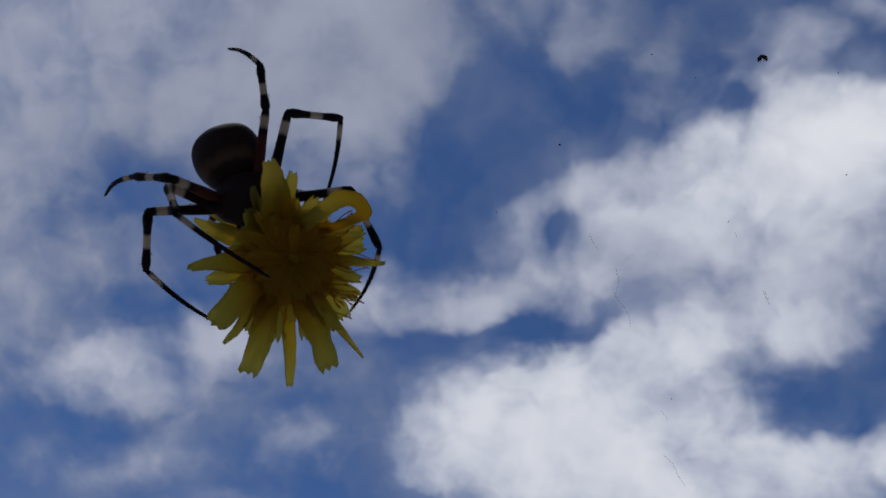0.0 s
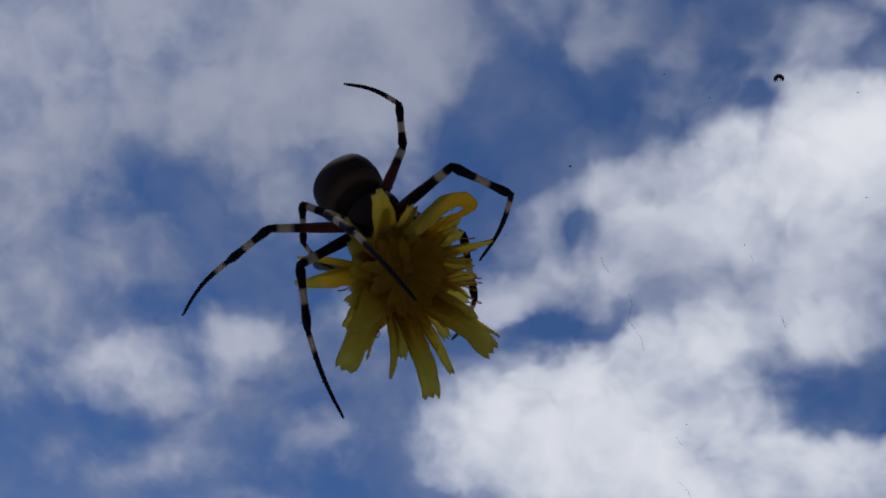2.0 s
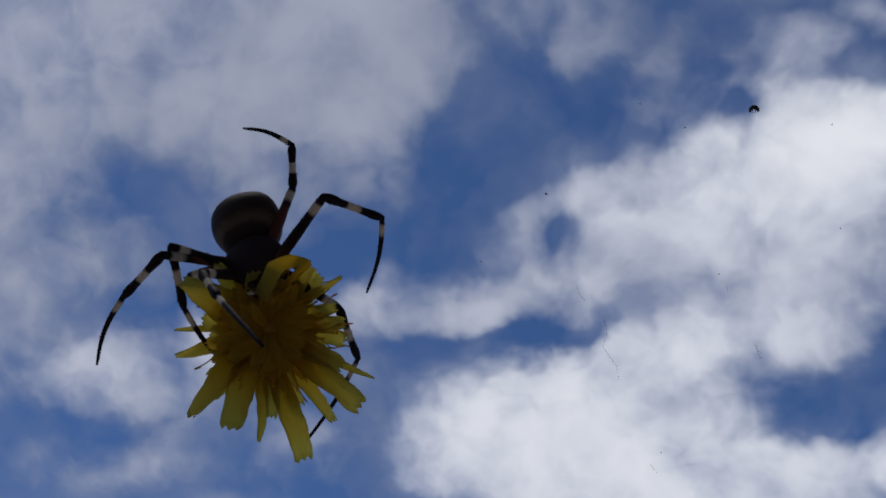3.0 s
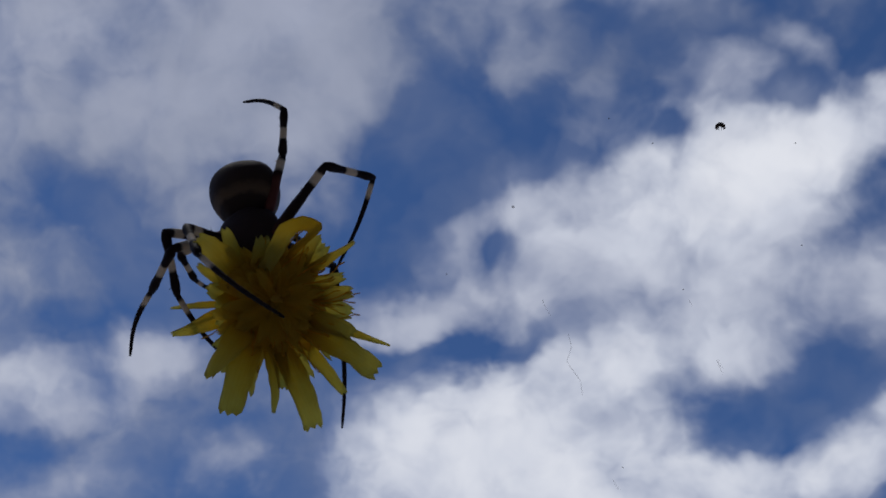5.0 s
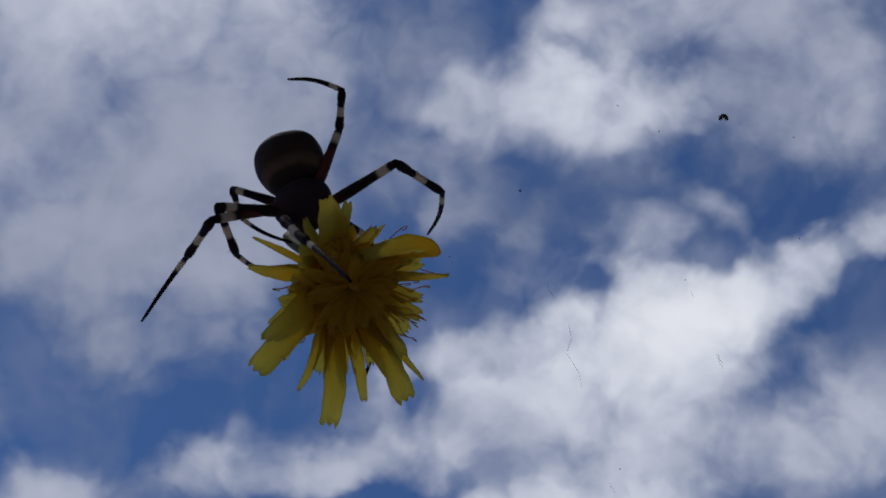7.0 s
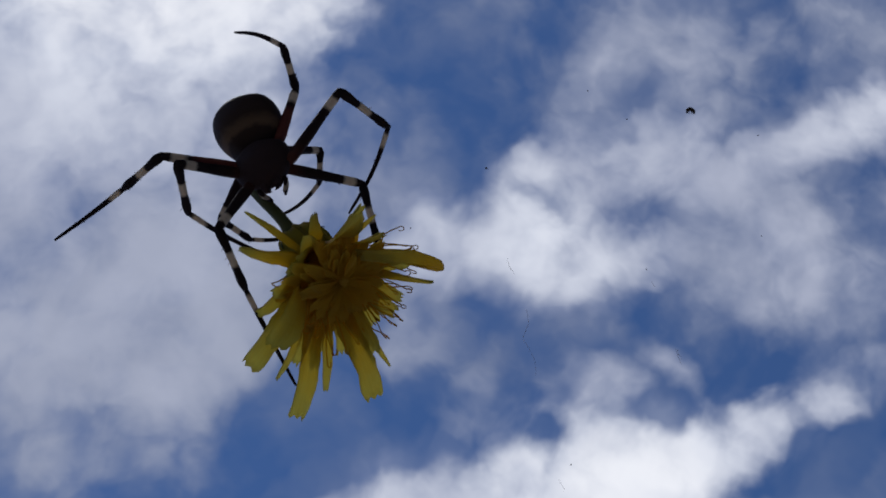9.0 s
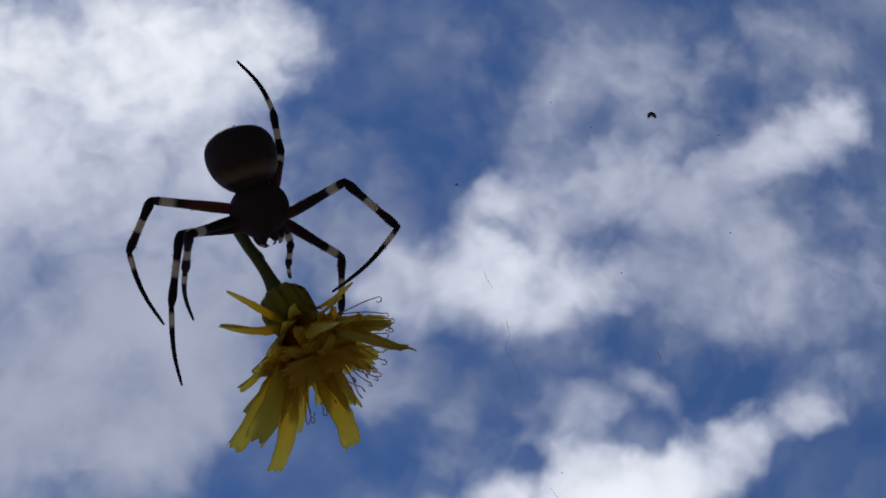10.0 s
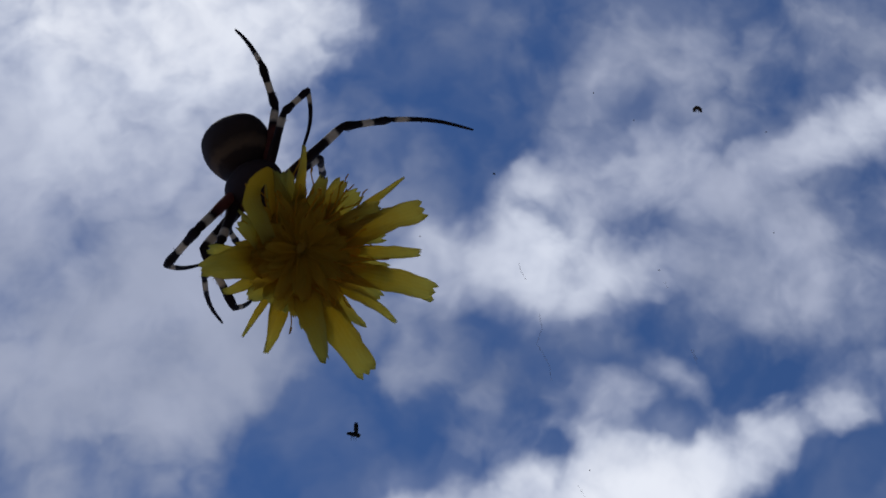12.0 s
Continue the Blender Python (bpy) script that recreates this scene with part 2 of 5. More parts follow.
def build_world():
    world = bpy.data.worlds.new("world")
    world.use_nodes = True
    scene.world = world
    n = Nodes(world.node_tree)
    way = n.add("ShaderNodeTexCoord").outputs["Generated"]
    depth = n.math("MAXIMUM", n.vec("DOT_PRODUCT", way, SKY_Z), 0.12)
    u = n.math("DIVIDE", n.vec("DOT_PRODUCT", way, SKY_X), depth)
    v = n.math("DIVIDE", n.vec("DOT_PRODUCT", way, SKY_Y), depth)
    flat = n.add("ShaderNodeCombineXYZ", {0: u, 1: v, 2: 0.0}).outputs[0]
    # drifting edges: bend the plan of the puffs at two scales
    bend = n.vec("SUBTRACT", n.noise(flat, 7.0, 4.0, 0.55, 0.3, "Color"), (0.5, 0.5, 0.5))
    bend = n.add("ShaderNodeVectorMath", {0: bend, "Scale": 0.085}, operation="SCALE").outputs[0]
    fine = n.vec("SUBTRACT", n.noise(flat, 24.0, 2.0, 0.5, 0.0, "Color"), (0.5, 0.5, 0.5))
    fine = n.add("ShaderNodeVectorMath", {0: fine, "Scale": 0.022}, operation="SCALE").outputs[0]
    plan = n.vec("ADD", n.vec("ADD", flat, bend), fine)
    dens, white, total = 0.0, 0.0, 0.0
    for cu, cv, ru, rv, turn, weight, lum in [*grey_edge, *grey_bank, *low_clouds, *tail_and_west_edge, *white_bank, *low_bank, *puffs, *high_clouds, *west_veils, *east_veils, *bright_bank, *later_clouds, *haze, *gaps, *lower_gaps, *late_gaps]:
        m = n.add("ShaderNodeMapping", {"Vector": plan, "Location": (cu, cv, 0), "Rotation": (0, 0, radians(turn)),
                                        "Scale": (ru * 1.6, rv * 1.6, 1)}, mapping="TEXTURE").outputs[0]
        g = n.add("ShaderNodeTexGradient", {"Vector": m}, gradient="SPHERICAL").outputs[1]
        dens = n.math("MULTIPLY_ADD", g, weight, dens)
        if weight > 0:
            white = n.math("MULTIPLY_ADD", g, weight * lum, white)
            total = n.math("MULTIPLY_ADD", g, weight, total)
    lum = n.math("DIVIDE", white, n.math("MAXIMUM", total, 0.001))
    body = n.math("SUBTRACT", 1.0, n.math("EXPONENT", n.math("MULTIPLY", n.math("MAXIMUM", dens, -0.4), -1.0)))
    billow = n.noise(flat, 10.0, 4.0, 0.5, 0.2)
    wisp = n.noise(plan, 24.0, 2.0, 0.45, 0.25)
    cover = n.math("MULTIPLY_ADD", n.math("SUBTRACT", billow, 0.5), 0.95, body)
    cover = n.math("MULTIPLY_ADD", n.math("SUBTRACT", wisp, 0.5), 0.6, cover)
    alpha = n.add("ShaderNodeMapRange", {"Value": cover, "From Min": -0.06, "From Max": 1.03}, interpolation="SMOOTHSTEP").outputs[0]
    # a thin high veil lies over much of the blue
    veil = n.add("ShaderNodeMapRange", {"Value": n.noise(plan, 5.5, 3.5, 0.55, 0.2), "From Min": 0.42, "From Max": 0.75, "To Max": 0.42}).outputs[0]
    alpha = n.math("SUBTRACT", 1.0, n.math("MULTIPLY", n.math("SUBTRACT", 1.0, alpha), n.math("SUBTRACT", 1.0, veil)))
    lum = n.math("ADD", n.math("MULTIPLY", lum, n.math("MINIMUM", n.math("MULTIPLY", total, 3.0), 1.0)),
                 n.math("MULTIPLY", 0.38, n.math("SUBTRACT", 1.0, n.math("MINIMUM", n.math("MULTIPLY", total, 3.0), 1.0))))
    # away from the mapped part the same broken cloud goes on
    beyond = n.add("ShaderNodeMapRange", {"Value": n.noise(way, 3.0, 8.0, 0.6, 0.3), "From Min": 0.45, "From Max": 0.62},
                   interpolation="SMOOTHSTEP").outputs[0]
    reach = n.add("ShaderNodeMapRange", {"Value": n.vec("LENGTH", flat), "From Min": 0.75, "From Max": 1.1}).outputs[0]
    alpha = n.math("ADD", n.math("MULTIPLY", alpha, n.math("SUBTRACT", 1.0, reach)), n.math("MULTIPLY", beyond, reach), clamp=True)
    lum = n.math("ADD", n.math("MULTIPLY", lum, n.math("SUBTRACT", 1.0, reach)), n.math("MULTIPLY", 0.5, reach))
    # thick parts are whiter than the thin edges, with soft folds
    fold = n.math("MULTIPLY_ADD", n.math("SUBTRACT", n.noise(plan, 11.0, 3.0, 0.48, 0.3), 0.5), 0.45, 1.0)
    lum = n.math("MULTIPLY", lum, n.math("MULTIPLY", fold, n.math("MULTIPLY_ADD", alpha, 0.35, 0.68)))
    tone = n.ramp(lum, [(0.0, (0.09, 0.117, 0.2)), (0.3, (0.235, 0.265, 0.36)), (0.5, (0.37, 0.40, 0.51)), (0.8, (0.62, 0.65, 0.74)), (1.0, (0.78, 0.795, 0.85))])
    sky = n.add("ShaderNodeTexSky")
    sky.sky_type, sky.sun_disc = "NISHITA", False
    sky.sun_elevation, sky.sun_rotation = math.asin(SUN.z), math.atan2(SUN.x, SUN.y)
    sky.altitude, sky.air_density, sky.dust_density, sky.ozone_density = 4500, 1.0, 0.0, 6.0
    deep = n.vec("MULTIPLY", sky.outputs[0], (0.88, 1.04, 1.22))
    blue = n.add("ShaderNodeBackground", {"Color": deep, "Strength": 0.085}).outputs[0]
    cloud = n.add("ShaderNodeBackground", {"Color": tone, "Strength": 1.0}).outputs[0]
    shade = n.add("ShaderNodeMixShader", {0: alpha, 1: blue, 2: cloud}).outputs[0]
    n.add("ShaderNodeOutputWorld", {0: shade})


build_world()

sun = new("sun", bpy.data.lights.new("sun", "SUN"))
sun.data.energy, sun.data.angle, sun.data.color = 0.7, radians(12), (1.0, 0.96, 0.9)
sun.matrix_world = look((0, 0, 6), Vector((0, 0, 6)) - SUN)


# ---- materials ----
def material(name):
    m = bpy.data.materials.new(name)
    m.use_nodes = True
    return m, Nodes(m.node_tree)


def surface(n, color, rough, bump=None, depth=0.2, **more):
    ins = {"Base Color": color, "Roughness": rough, "Specular IOR Level": 0.1}
    ins.update(more)
    if bump is not None:
        ins["Normal"] = n.add("ShaderNodeBump", {"Height": bump, "Strength": depth, "Distance": 0.0003}).outputs[0]
    s = n.add("ShaderNodeBsdfPrincipled", ins)
    n.add("ShaderNodeOutputMaterial", {0: s.outputs[0]})
    return s


def along(n):
    co = n.add("ShaderNodeTexCoord")
    return co, n.add("ShaderNodeSeparateXYZ", {0: co.outputs["Generated"]}).outputs


def banded(name, stops):
    """Leg cuticle with pale rings along the segment."""
    m, n = material(name)
    co, xyz = along(n)
    mottle = n.noise(co.outputs["Object"], 2600.0, 4.0)
    pos = n.math("MULTIPLY_ADD", n.math("SUBTRACT", mottle, 0.5), 0.05, xyz[2])
    tone = n.ramp(pos, stops)
    tone = n.mix(n.math("MULTIPLY", mottle, 0.3), tone, (0.014, 0.008, 0.007))
    bump = n.add("ShaderNodeBump", {"Height": n.noise(co.outputs["Object"], 9000.0, 3.0), "Strength": 0.3, "Distance": 0.0002}).outputs[0]
    skin = n.add("ShaderNodeBsdfPrincipled", {"Base Color": tone, "Roughness": 0.6, "Specular IOR Level": 0.15, "Normal": bump}).outputs[0]
    # thin cuticle lets some light through
    glow = n.add("ShaderNodeBsdfTranslucent", {"Color": tone, "Normal": bump}).outputs[0]
    n.add("ShaderNodeOutputMaterial", {0: n.add("ShaderNodeMixShader", {0: 0.45, 1: skin, 2: glow}).outputs[0]})
    return m


BLACK, PALE, RUST, BROWN = (0.032, 0.021, 0.025), (0.88, 0.76, 0.62), (0.19, 0.065, 0.05), (0.05, 0.028, 0.025)
FEMUR = banded("femur_cuticle", [(0.0, RUST), (0.3, BROWN), (0.55, BLACK), (0.73, BLACK), (0.77, PALE), (0.87, PALE), (0.91, BLACK), (1.0, BLACK)])
FEMUR_RED = banded("hind_femur_cuticle", [(0.0, BROWN), (0.15, (0.24, 0.075, 0.06)), (0.55, (0.22, 0.07, 0.055)), (0.7, BLACK), (0.77, PALE), (0.87, PALE), (0.91, BLACK), (1.0, BLACK)])
TIBIA = banded("tibia_cuticle", [(0.0, BLACK), (0.36, BLACK), (0.4, PALE), (0.58, PALE), (0.62, BLACK), (1.0, BLACK)])
TARSUS = banded("tarsus_cuticle", [(0.0, BLACK), (0.06, BLACK), (0.1, PALE), (0.2, PALE), (0.25, BLACK), (1.0, BLACK)])


def make_body_material():
    m, n = material("abdomen_skin")
    co, xyz = along(n)
    ob = co.outputs["Object"]
    spots = n.noise(ob, 900.0, 5.0, 0.6, 0.4)
    pos = n.math("MULTIPLY_ADD", n.math("SUBTRACT", spots, 0.5), 0.12, xyz[1])
    # the pale band also carries the lit front rim in its colour
    tone = n.ramp(pos, [(0.0, (0.034, 0.022, 0.021)), (0.5, (0.044, 0.026, 0.022)), (0.62, (0.048, 0.028, 0.020)), (0.72, (0.13, 0.08, 0.05)),
                        (0.78, (0.15, 0.095, 0.06)), (0.84, (0.044, 0.027, 0.022)), (1.0, (0.034, 0.022, 0.021))])
    tone = n.mix(n.math("MULTIPLY", n.noise(ob, 3500.0, 3.0), 0.4), tone, (0.012, 0.009, 0.008))
    surface(n, tone, 0.65, n.noise(ob, 5000.0, 4.0), 0.35)
    return m


ABDOMEN = make_body_material()


def mottled(name, a, b, scale, rough, bump=0.3, **more):
    m, n = material(name)
    ob = n.add("ShaderNodeTexCoord").outputs["Object"]
    tone = n.mix(n.noise(ob, scale, 5.0, 0.6, 0.2), (*a, 1), (*b, 1))
    tone = n.mix(n.math("MULTIPLY", n.noise(ob, scale * 6, 3.0), 0.4), tone, (*[x * 0.6 for x in a], 1))
    surface(n, tone, rough, n.noise(ob, scale * 5, 4.0), bump, **more)
    return m


CARAPACE = mottled("carapace", (0.030, 0.019, 0.020), (0.052, 0.030, 0.030), 800.0, 0.65)
HUSK = mottled("dry_husk", (0.03, 0.025, 0.023), (0.10, 0.075, 0.06), 2500.0, 0.7)
SILK = mottled("dusty_silk", (0.42, 0.34, 0.31), (0.6, 0.52, 0.48), 2500.0, 0.7)
FLYSKIN = mottled("fly_skin", (0.008, 0.009, 0.012), (0.03, 0.03, 0.04), 3000.0, 0.4)
WOOD = mottled("dark_timber", (0.03, 0.024, 0.02), (0.06, 0.045, 0.035), 12.0, 0.7)
PLASTER = mottled("plaster", (0.42, 0.4, 0.36), (0.5, 0.47, 0.42), 6.0, 0.9)


def leafy(name, base, tip, core, through_share, scale=700.0, clear=0.0, thinness=1.0):
    """Thin plant tissue: part of the light passes through; veins run along the strap."""
    m, n = material(name)
    co = n.add("ShaderNodeTexCoord")
    uv = n.add("ShaderNodeUVMap").outputs[0]
    xyz = n.add("ShaderNodeSeparateXYZ", {0: uv}).outputs
    rnd = n.add("ShaderNodeObjectInfo").outputs["Random"]
    tone = n.ramp(n.math("MULTIPLY_ADD", n.math("SUBTRACT", n.noise(co.outputs["Object"], scale, 4.0), 0.5), 0.3, xyz[1]),
                  [(0.0, core), (0.52, base), (1.0, tip)])
    vein = n.math("SINE", n.math("MULTIPLY", xyz[0], 40.0))
    tone = n.mix(n.math("MULTIPLY", n.math("MULTIPLY_ADD", vein, 0.5, 0.5), 0.06), tone, (*[x * 0.55 for x in base], 1))
    tone = n.mix(n.math("MULTIPLY", rnd, 0.18), tone, (*[x * 0.7 for x in core], 1))
    bump = n.add("ShaderNodeBump", {"Height": vein, "Strength": 0.1, "Distance": 0.0002}).outputs[0]
    d = n.add("ShaderNodeBsdfPrincipled", {"Base Color": tone, "Roughness": 0.6, "Specular IOR Level": 0.15, "Normal": bump}).outputs[0]
    t = n.add("ShaderNodeBsdfTranslucent", {"Color": n.add("ShaderNodeGamma", {0: tone, 1: thinness}).outputs[0], "Normal": bump}).outputs[0]
    s = n.add("ShaderNodeMixShader", {0: through_share, 1: d, 2: t}).outputs[0]
    if clear:
        # wet, very thin tissue also passes a little light straight on
        s = n.add("ShaderNodeMixShader", {0: clear, 1: s, 2: n.add("ShaderNodeBsdfTransparent", {"Color": tone}).outputs[0]}).outputs[0]
    n.add("ShaderNodeOutputMaterial", {0: s})
    return m


PETAL = leafy("petal_tissue", (0.66, 0.50, 0.09), (0.69, 0.64, 0.24), (0.62, 0.40, 0.055), 0.82, clear=0.22)
INNER = leafy("inner_petal_tissue", (0.70, 0.45, 0.035), (0.74, 0.54, 0.07), (0.64, 0.38, 0.025), 0.68, clear=0.15, thinness=0.55)
STYLE = leafy("style_tissue", (0.6, 0.34, 0.05), (0.4, 0.24, 0.09), (0.62, 0.34, 0.02), 0.5)
DISC = leafy("disc_florets", (0.66, 0.42, 0.06), (0.66, 0.42, 0.06), (0.64, 0.40, 0.05), 0.6, 900.0, thinness=0.6)
STEM = leafy("stem_tissue", (0.085, 0.092, 0.036), (0.075, 0.075, 0.034), (0.11, 0.115, 0.04), 0.25)
CUP = leafy("cup_tissue", (0.64, 0.50, 0.13), (0.70, 0.52, 0.13), (0.46, 0.40, 0.1), 0.85)


def make_ground_material():
    m, n = material("bounce_ground")
    ob = n.add("ShaderNodeTexCoord").outputs["Object"]
    # assumed pale tone, raised to throw fill light on spider and flower
    tone = n.mix(n.noise(ob, 0.6, 6.0), (0.32, 0.28, 0.24, 1), (0.43, 0.39, 0.34, 1))
    tone = n.mix(n.math("MULTIPLY", n.noise(ob, 40.0, 4.0), 0.5), tone, (0.27, 0.235, 0.2, 1))
    surface(n, tone, 0.9, n.noise(ob, 60.0, 4.0), 0.5)
    return m


BOUNCE_GROUND = make_ground_material()


# ---- helpers for meshes (sizes in millimetres for the small things) ----
MM = 0.001


def part(name, bm, mat, parent=None, label="", smooth=True):
    bmesh.ops.recalc_face_normals(bm, faces=bm.faces)
    me = bpy.data.meshes.new(name)
    bm.to_mesh(me)
    bm.free()
    me.materials.append(mat)
    for p in me.polygons:
        p.use_smooth = smooth
    ob = new(name, me)
    ob.parent = parent
    return tagged(ob, label) if label else ob


def tube(bm, pts, radii, sides=10, cap=True):
    """A closed round tube through points, in millimetres."""
    pts = [Vector(p) for p in pts]
    x = None
    rings = []
    for i, p in enumerate(pts):
        d = (pts[min(i + 1, len(pts) - 1)] - pts[max(i - 1, 0)]).normalized()
        if x is None:
            x = d.orthogonal().normalized()
        x = (x - d * x.dot(d)).normalized()
        y = d.cross(x)
        rings.append([bm.verts.new((p + (x * math.cos(a) + y * math.sin(a)) * radii[i]) * MM)
                      for a in (2 * math.pi * k / sides for k in range(sides))])
    for a, b in zip(rings, rings[1:]):
        for k in range(sides):
            bm.faces.new((a[k], a[(k + 1) % sides], b[(k + 1) % sides], b[k]))
    if cap:
        bm.faces.new(rings[0][::-1])
        bm.faces.new(rings[-1])


def blob(bm, centre, size, seg=20, rings=14, warp=0.0, shape=None):
    """A rounded body with its own uneven outline."""
    got = bmesh.ops.create_uvsphere(bm, u_segments=seg, v_segments=rings, radius=1.0)
    for v in got["verts"]:
        c = v.co.copy()
        if shape:
            c = shape(c)
        c *= 1 + warp * (noise.noise(v.co * 1.7 + Vector(centre)))
        v.co = (Vector(centre) + Vector((c.x * size[0], c.y * size[1], c.z * size[2]))) * MM


def bristles(bm, count, reach, rng):
    """Fine spines drawn out of the surface itself."""
    faces = [f for f in bm.faces if len(f.verts) == 4]
    picked = rng.sample(faces, count)
    bmesh.ops.inset_individual(bm, faces=picked, thickness=0.12 * MM, use_even_offset=False)
    for f in picked:
        c = f.calc_center_median()
        for v in f.verts:
            v.co = c + (v.co - c) * 0.22
    drawn = bmesh.ops.extrude_discrete_faces(bm, faces=picked)["faces"]
    for f in drawn:
        c, d = f.calc_center_median(), f.normal.copy()
        tip = c + (d * rng.uniform(0.6, 1.1) + Vector((0, 0, 0.7))) * reach * MM
        for v in f.verts:
            v.co = tip + (v.co - c) * 0.15


# ---- ground: an unseen sheet that bounces light up ----
def build_ground():
    bm = bmesh.new()
    bmesh.ops.create_grid(bm, x_segments=40, y_segments=40, size=1500)
    for v in bm.verts:
        v.co.z = 0.0
    tagged(part("ground", bm, BOUNCE_GROUND, smooth=False), "unseen pale ground reaching the horizon, added to bounce light upwards", "ground", kind="structure")


build_ground()


# ---- the house eave overhead; unseen wall and roof added to block sky light ----
def box(bm, lo, hi, bevel=0.0):
    got = bmesh.ops.create_cube(bm, size=1.0)
    for v in got["verts"]:
        v.co = Vector([l + (c + 0.5) * (h - l) for c, l, h in zip(v.co, lo, hi)])
    if bevel:
        bmesh.ops.bevel(bm, geom=list({e for v in got["verts"] for e in v.link_edges}), offset=bevel, segments=2, affect="EDGES")


def build_house():
    house = tagged(new("house"), "dark timber eave overhead, with an added unseen wall and roof that block sky light", "house")
    house.matrix_world = pose(1.1, 0.042, 0, 0, 0, 11.1)
    # unseen wall, added to carry the eave and darken this side
    bm = bmesh.new()
    box(bm, (-5, -1.25, 0), (5, -1.0, 3.28))
    part("wall", bm, PLASTER, house, smooth=False)
    bm = bmesh.new()
    box(bm, (-5.3, -0.03, 3.2), (5.3, 0.0, 3.30), 0.004)
    part("fascia", bm, WOOD, house, smooth=False)
    for k in range(10):
        bm = bmesh.new()
        box(bm, (-5.3, -1.30 + k * 0.127, 3.285), (5.3, -1.30 + k * 0.127 + 0.121, 3.305), 0.003)
        part("soffit_board", bm, WOOD, house, smooth=False)
    # deep unseen slab, added to keep sky light off the spider's front
    bm = bmesh.new()
    box(bm, (-5.4, -4.0, 3.31), (5.4, -0.035, 3.42), 0.004)
    part("roof", bm, WOOD, house, smooth=False)


build_house()


# ---- the spider ----
LEGS = {
    "east_front": ((-2.4, 6.0, 0.0), (15.5, 12.0, 17.5)),
    "west_front": ((2.4, 6.0, 0.0), (11.8, 12.0, 18.0)),
    "east_second": ((-3.9, 6.2, 0.0), (15.0, 11.5, 17.0)),
    "west_second": ((3.1, 4.2, 0.0), (13.0, 10.5, 16.3)),
    "east_third": ((-3.1, 2.4, 0.0), (10.5, 6.0, 10.0)),
    "west_third": ((3.1, 2.4, 0.0), (10.0, 6.6, 11.0)),
    "east_hind": ((-3.3, 1.4, 0.0), (12.2, 8.0, 10.6)),
    "west_hind": ((2.9, 2.9, 0.0), (15.0, 9.5, 14.0)),
}
legs = {}


def leg_segment(name, length, r0, r1, mat, parent, rng, knee=0.0, bend=0.0, spines=10):
    bm = bmesh.new()
    steps = 12
    pts, rad = [], []
    for i in range(steps + 1):
        s = i / steps
        r = r0 + (r1 - r0) * s
        r *= 1 + 0.16 * math.sin(math.pi * min(1, s * 1.6)) * (name == "femur")
        if knee:
            r += knee * math.exp(-((s - 0.12) / 0.12) ** 2) + 0.8 * knee * math.exp(-((s - 0.85) / 0.12) ** 2)
        if i in (0, steps):
            r *= 0.75
        pts.append((bend * math.sin(math.pi * s), 0, length * s + (0.25 if i == steps else -0.2 if i == 0 else 0)))
        rad.append(r)
    tube(bm, pts, rad, 12)
    bmesh.ops.recalc_face_normals(bm, faces=bm.faces)
    bm.normal_update()
    bristles(bm, spines, 0.5 if name != "tarsus" else 0.22, rng)
    return part(name, bm, mat, parent)


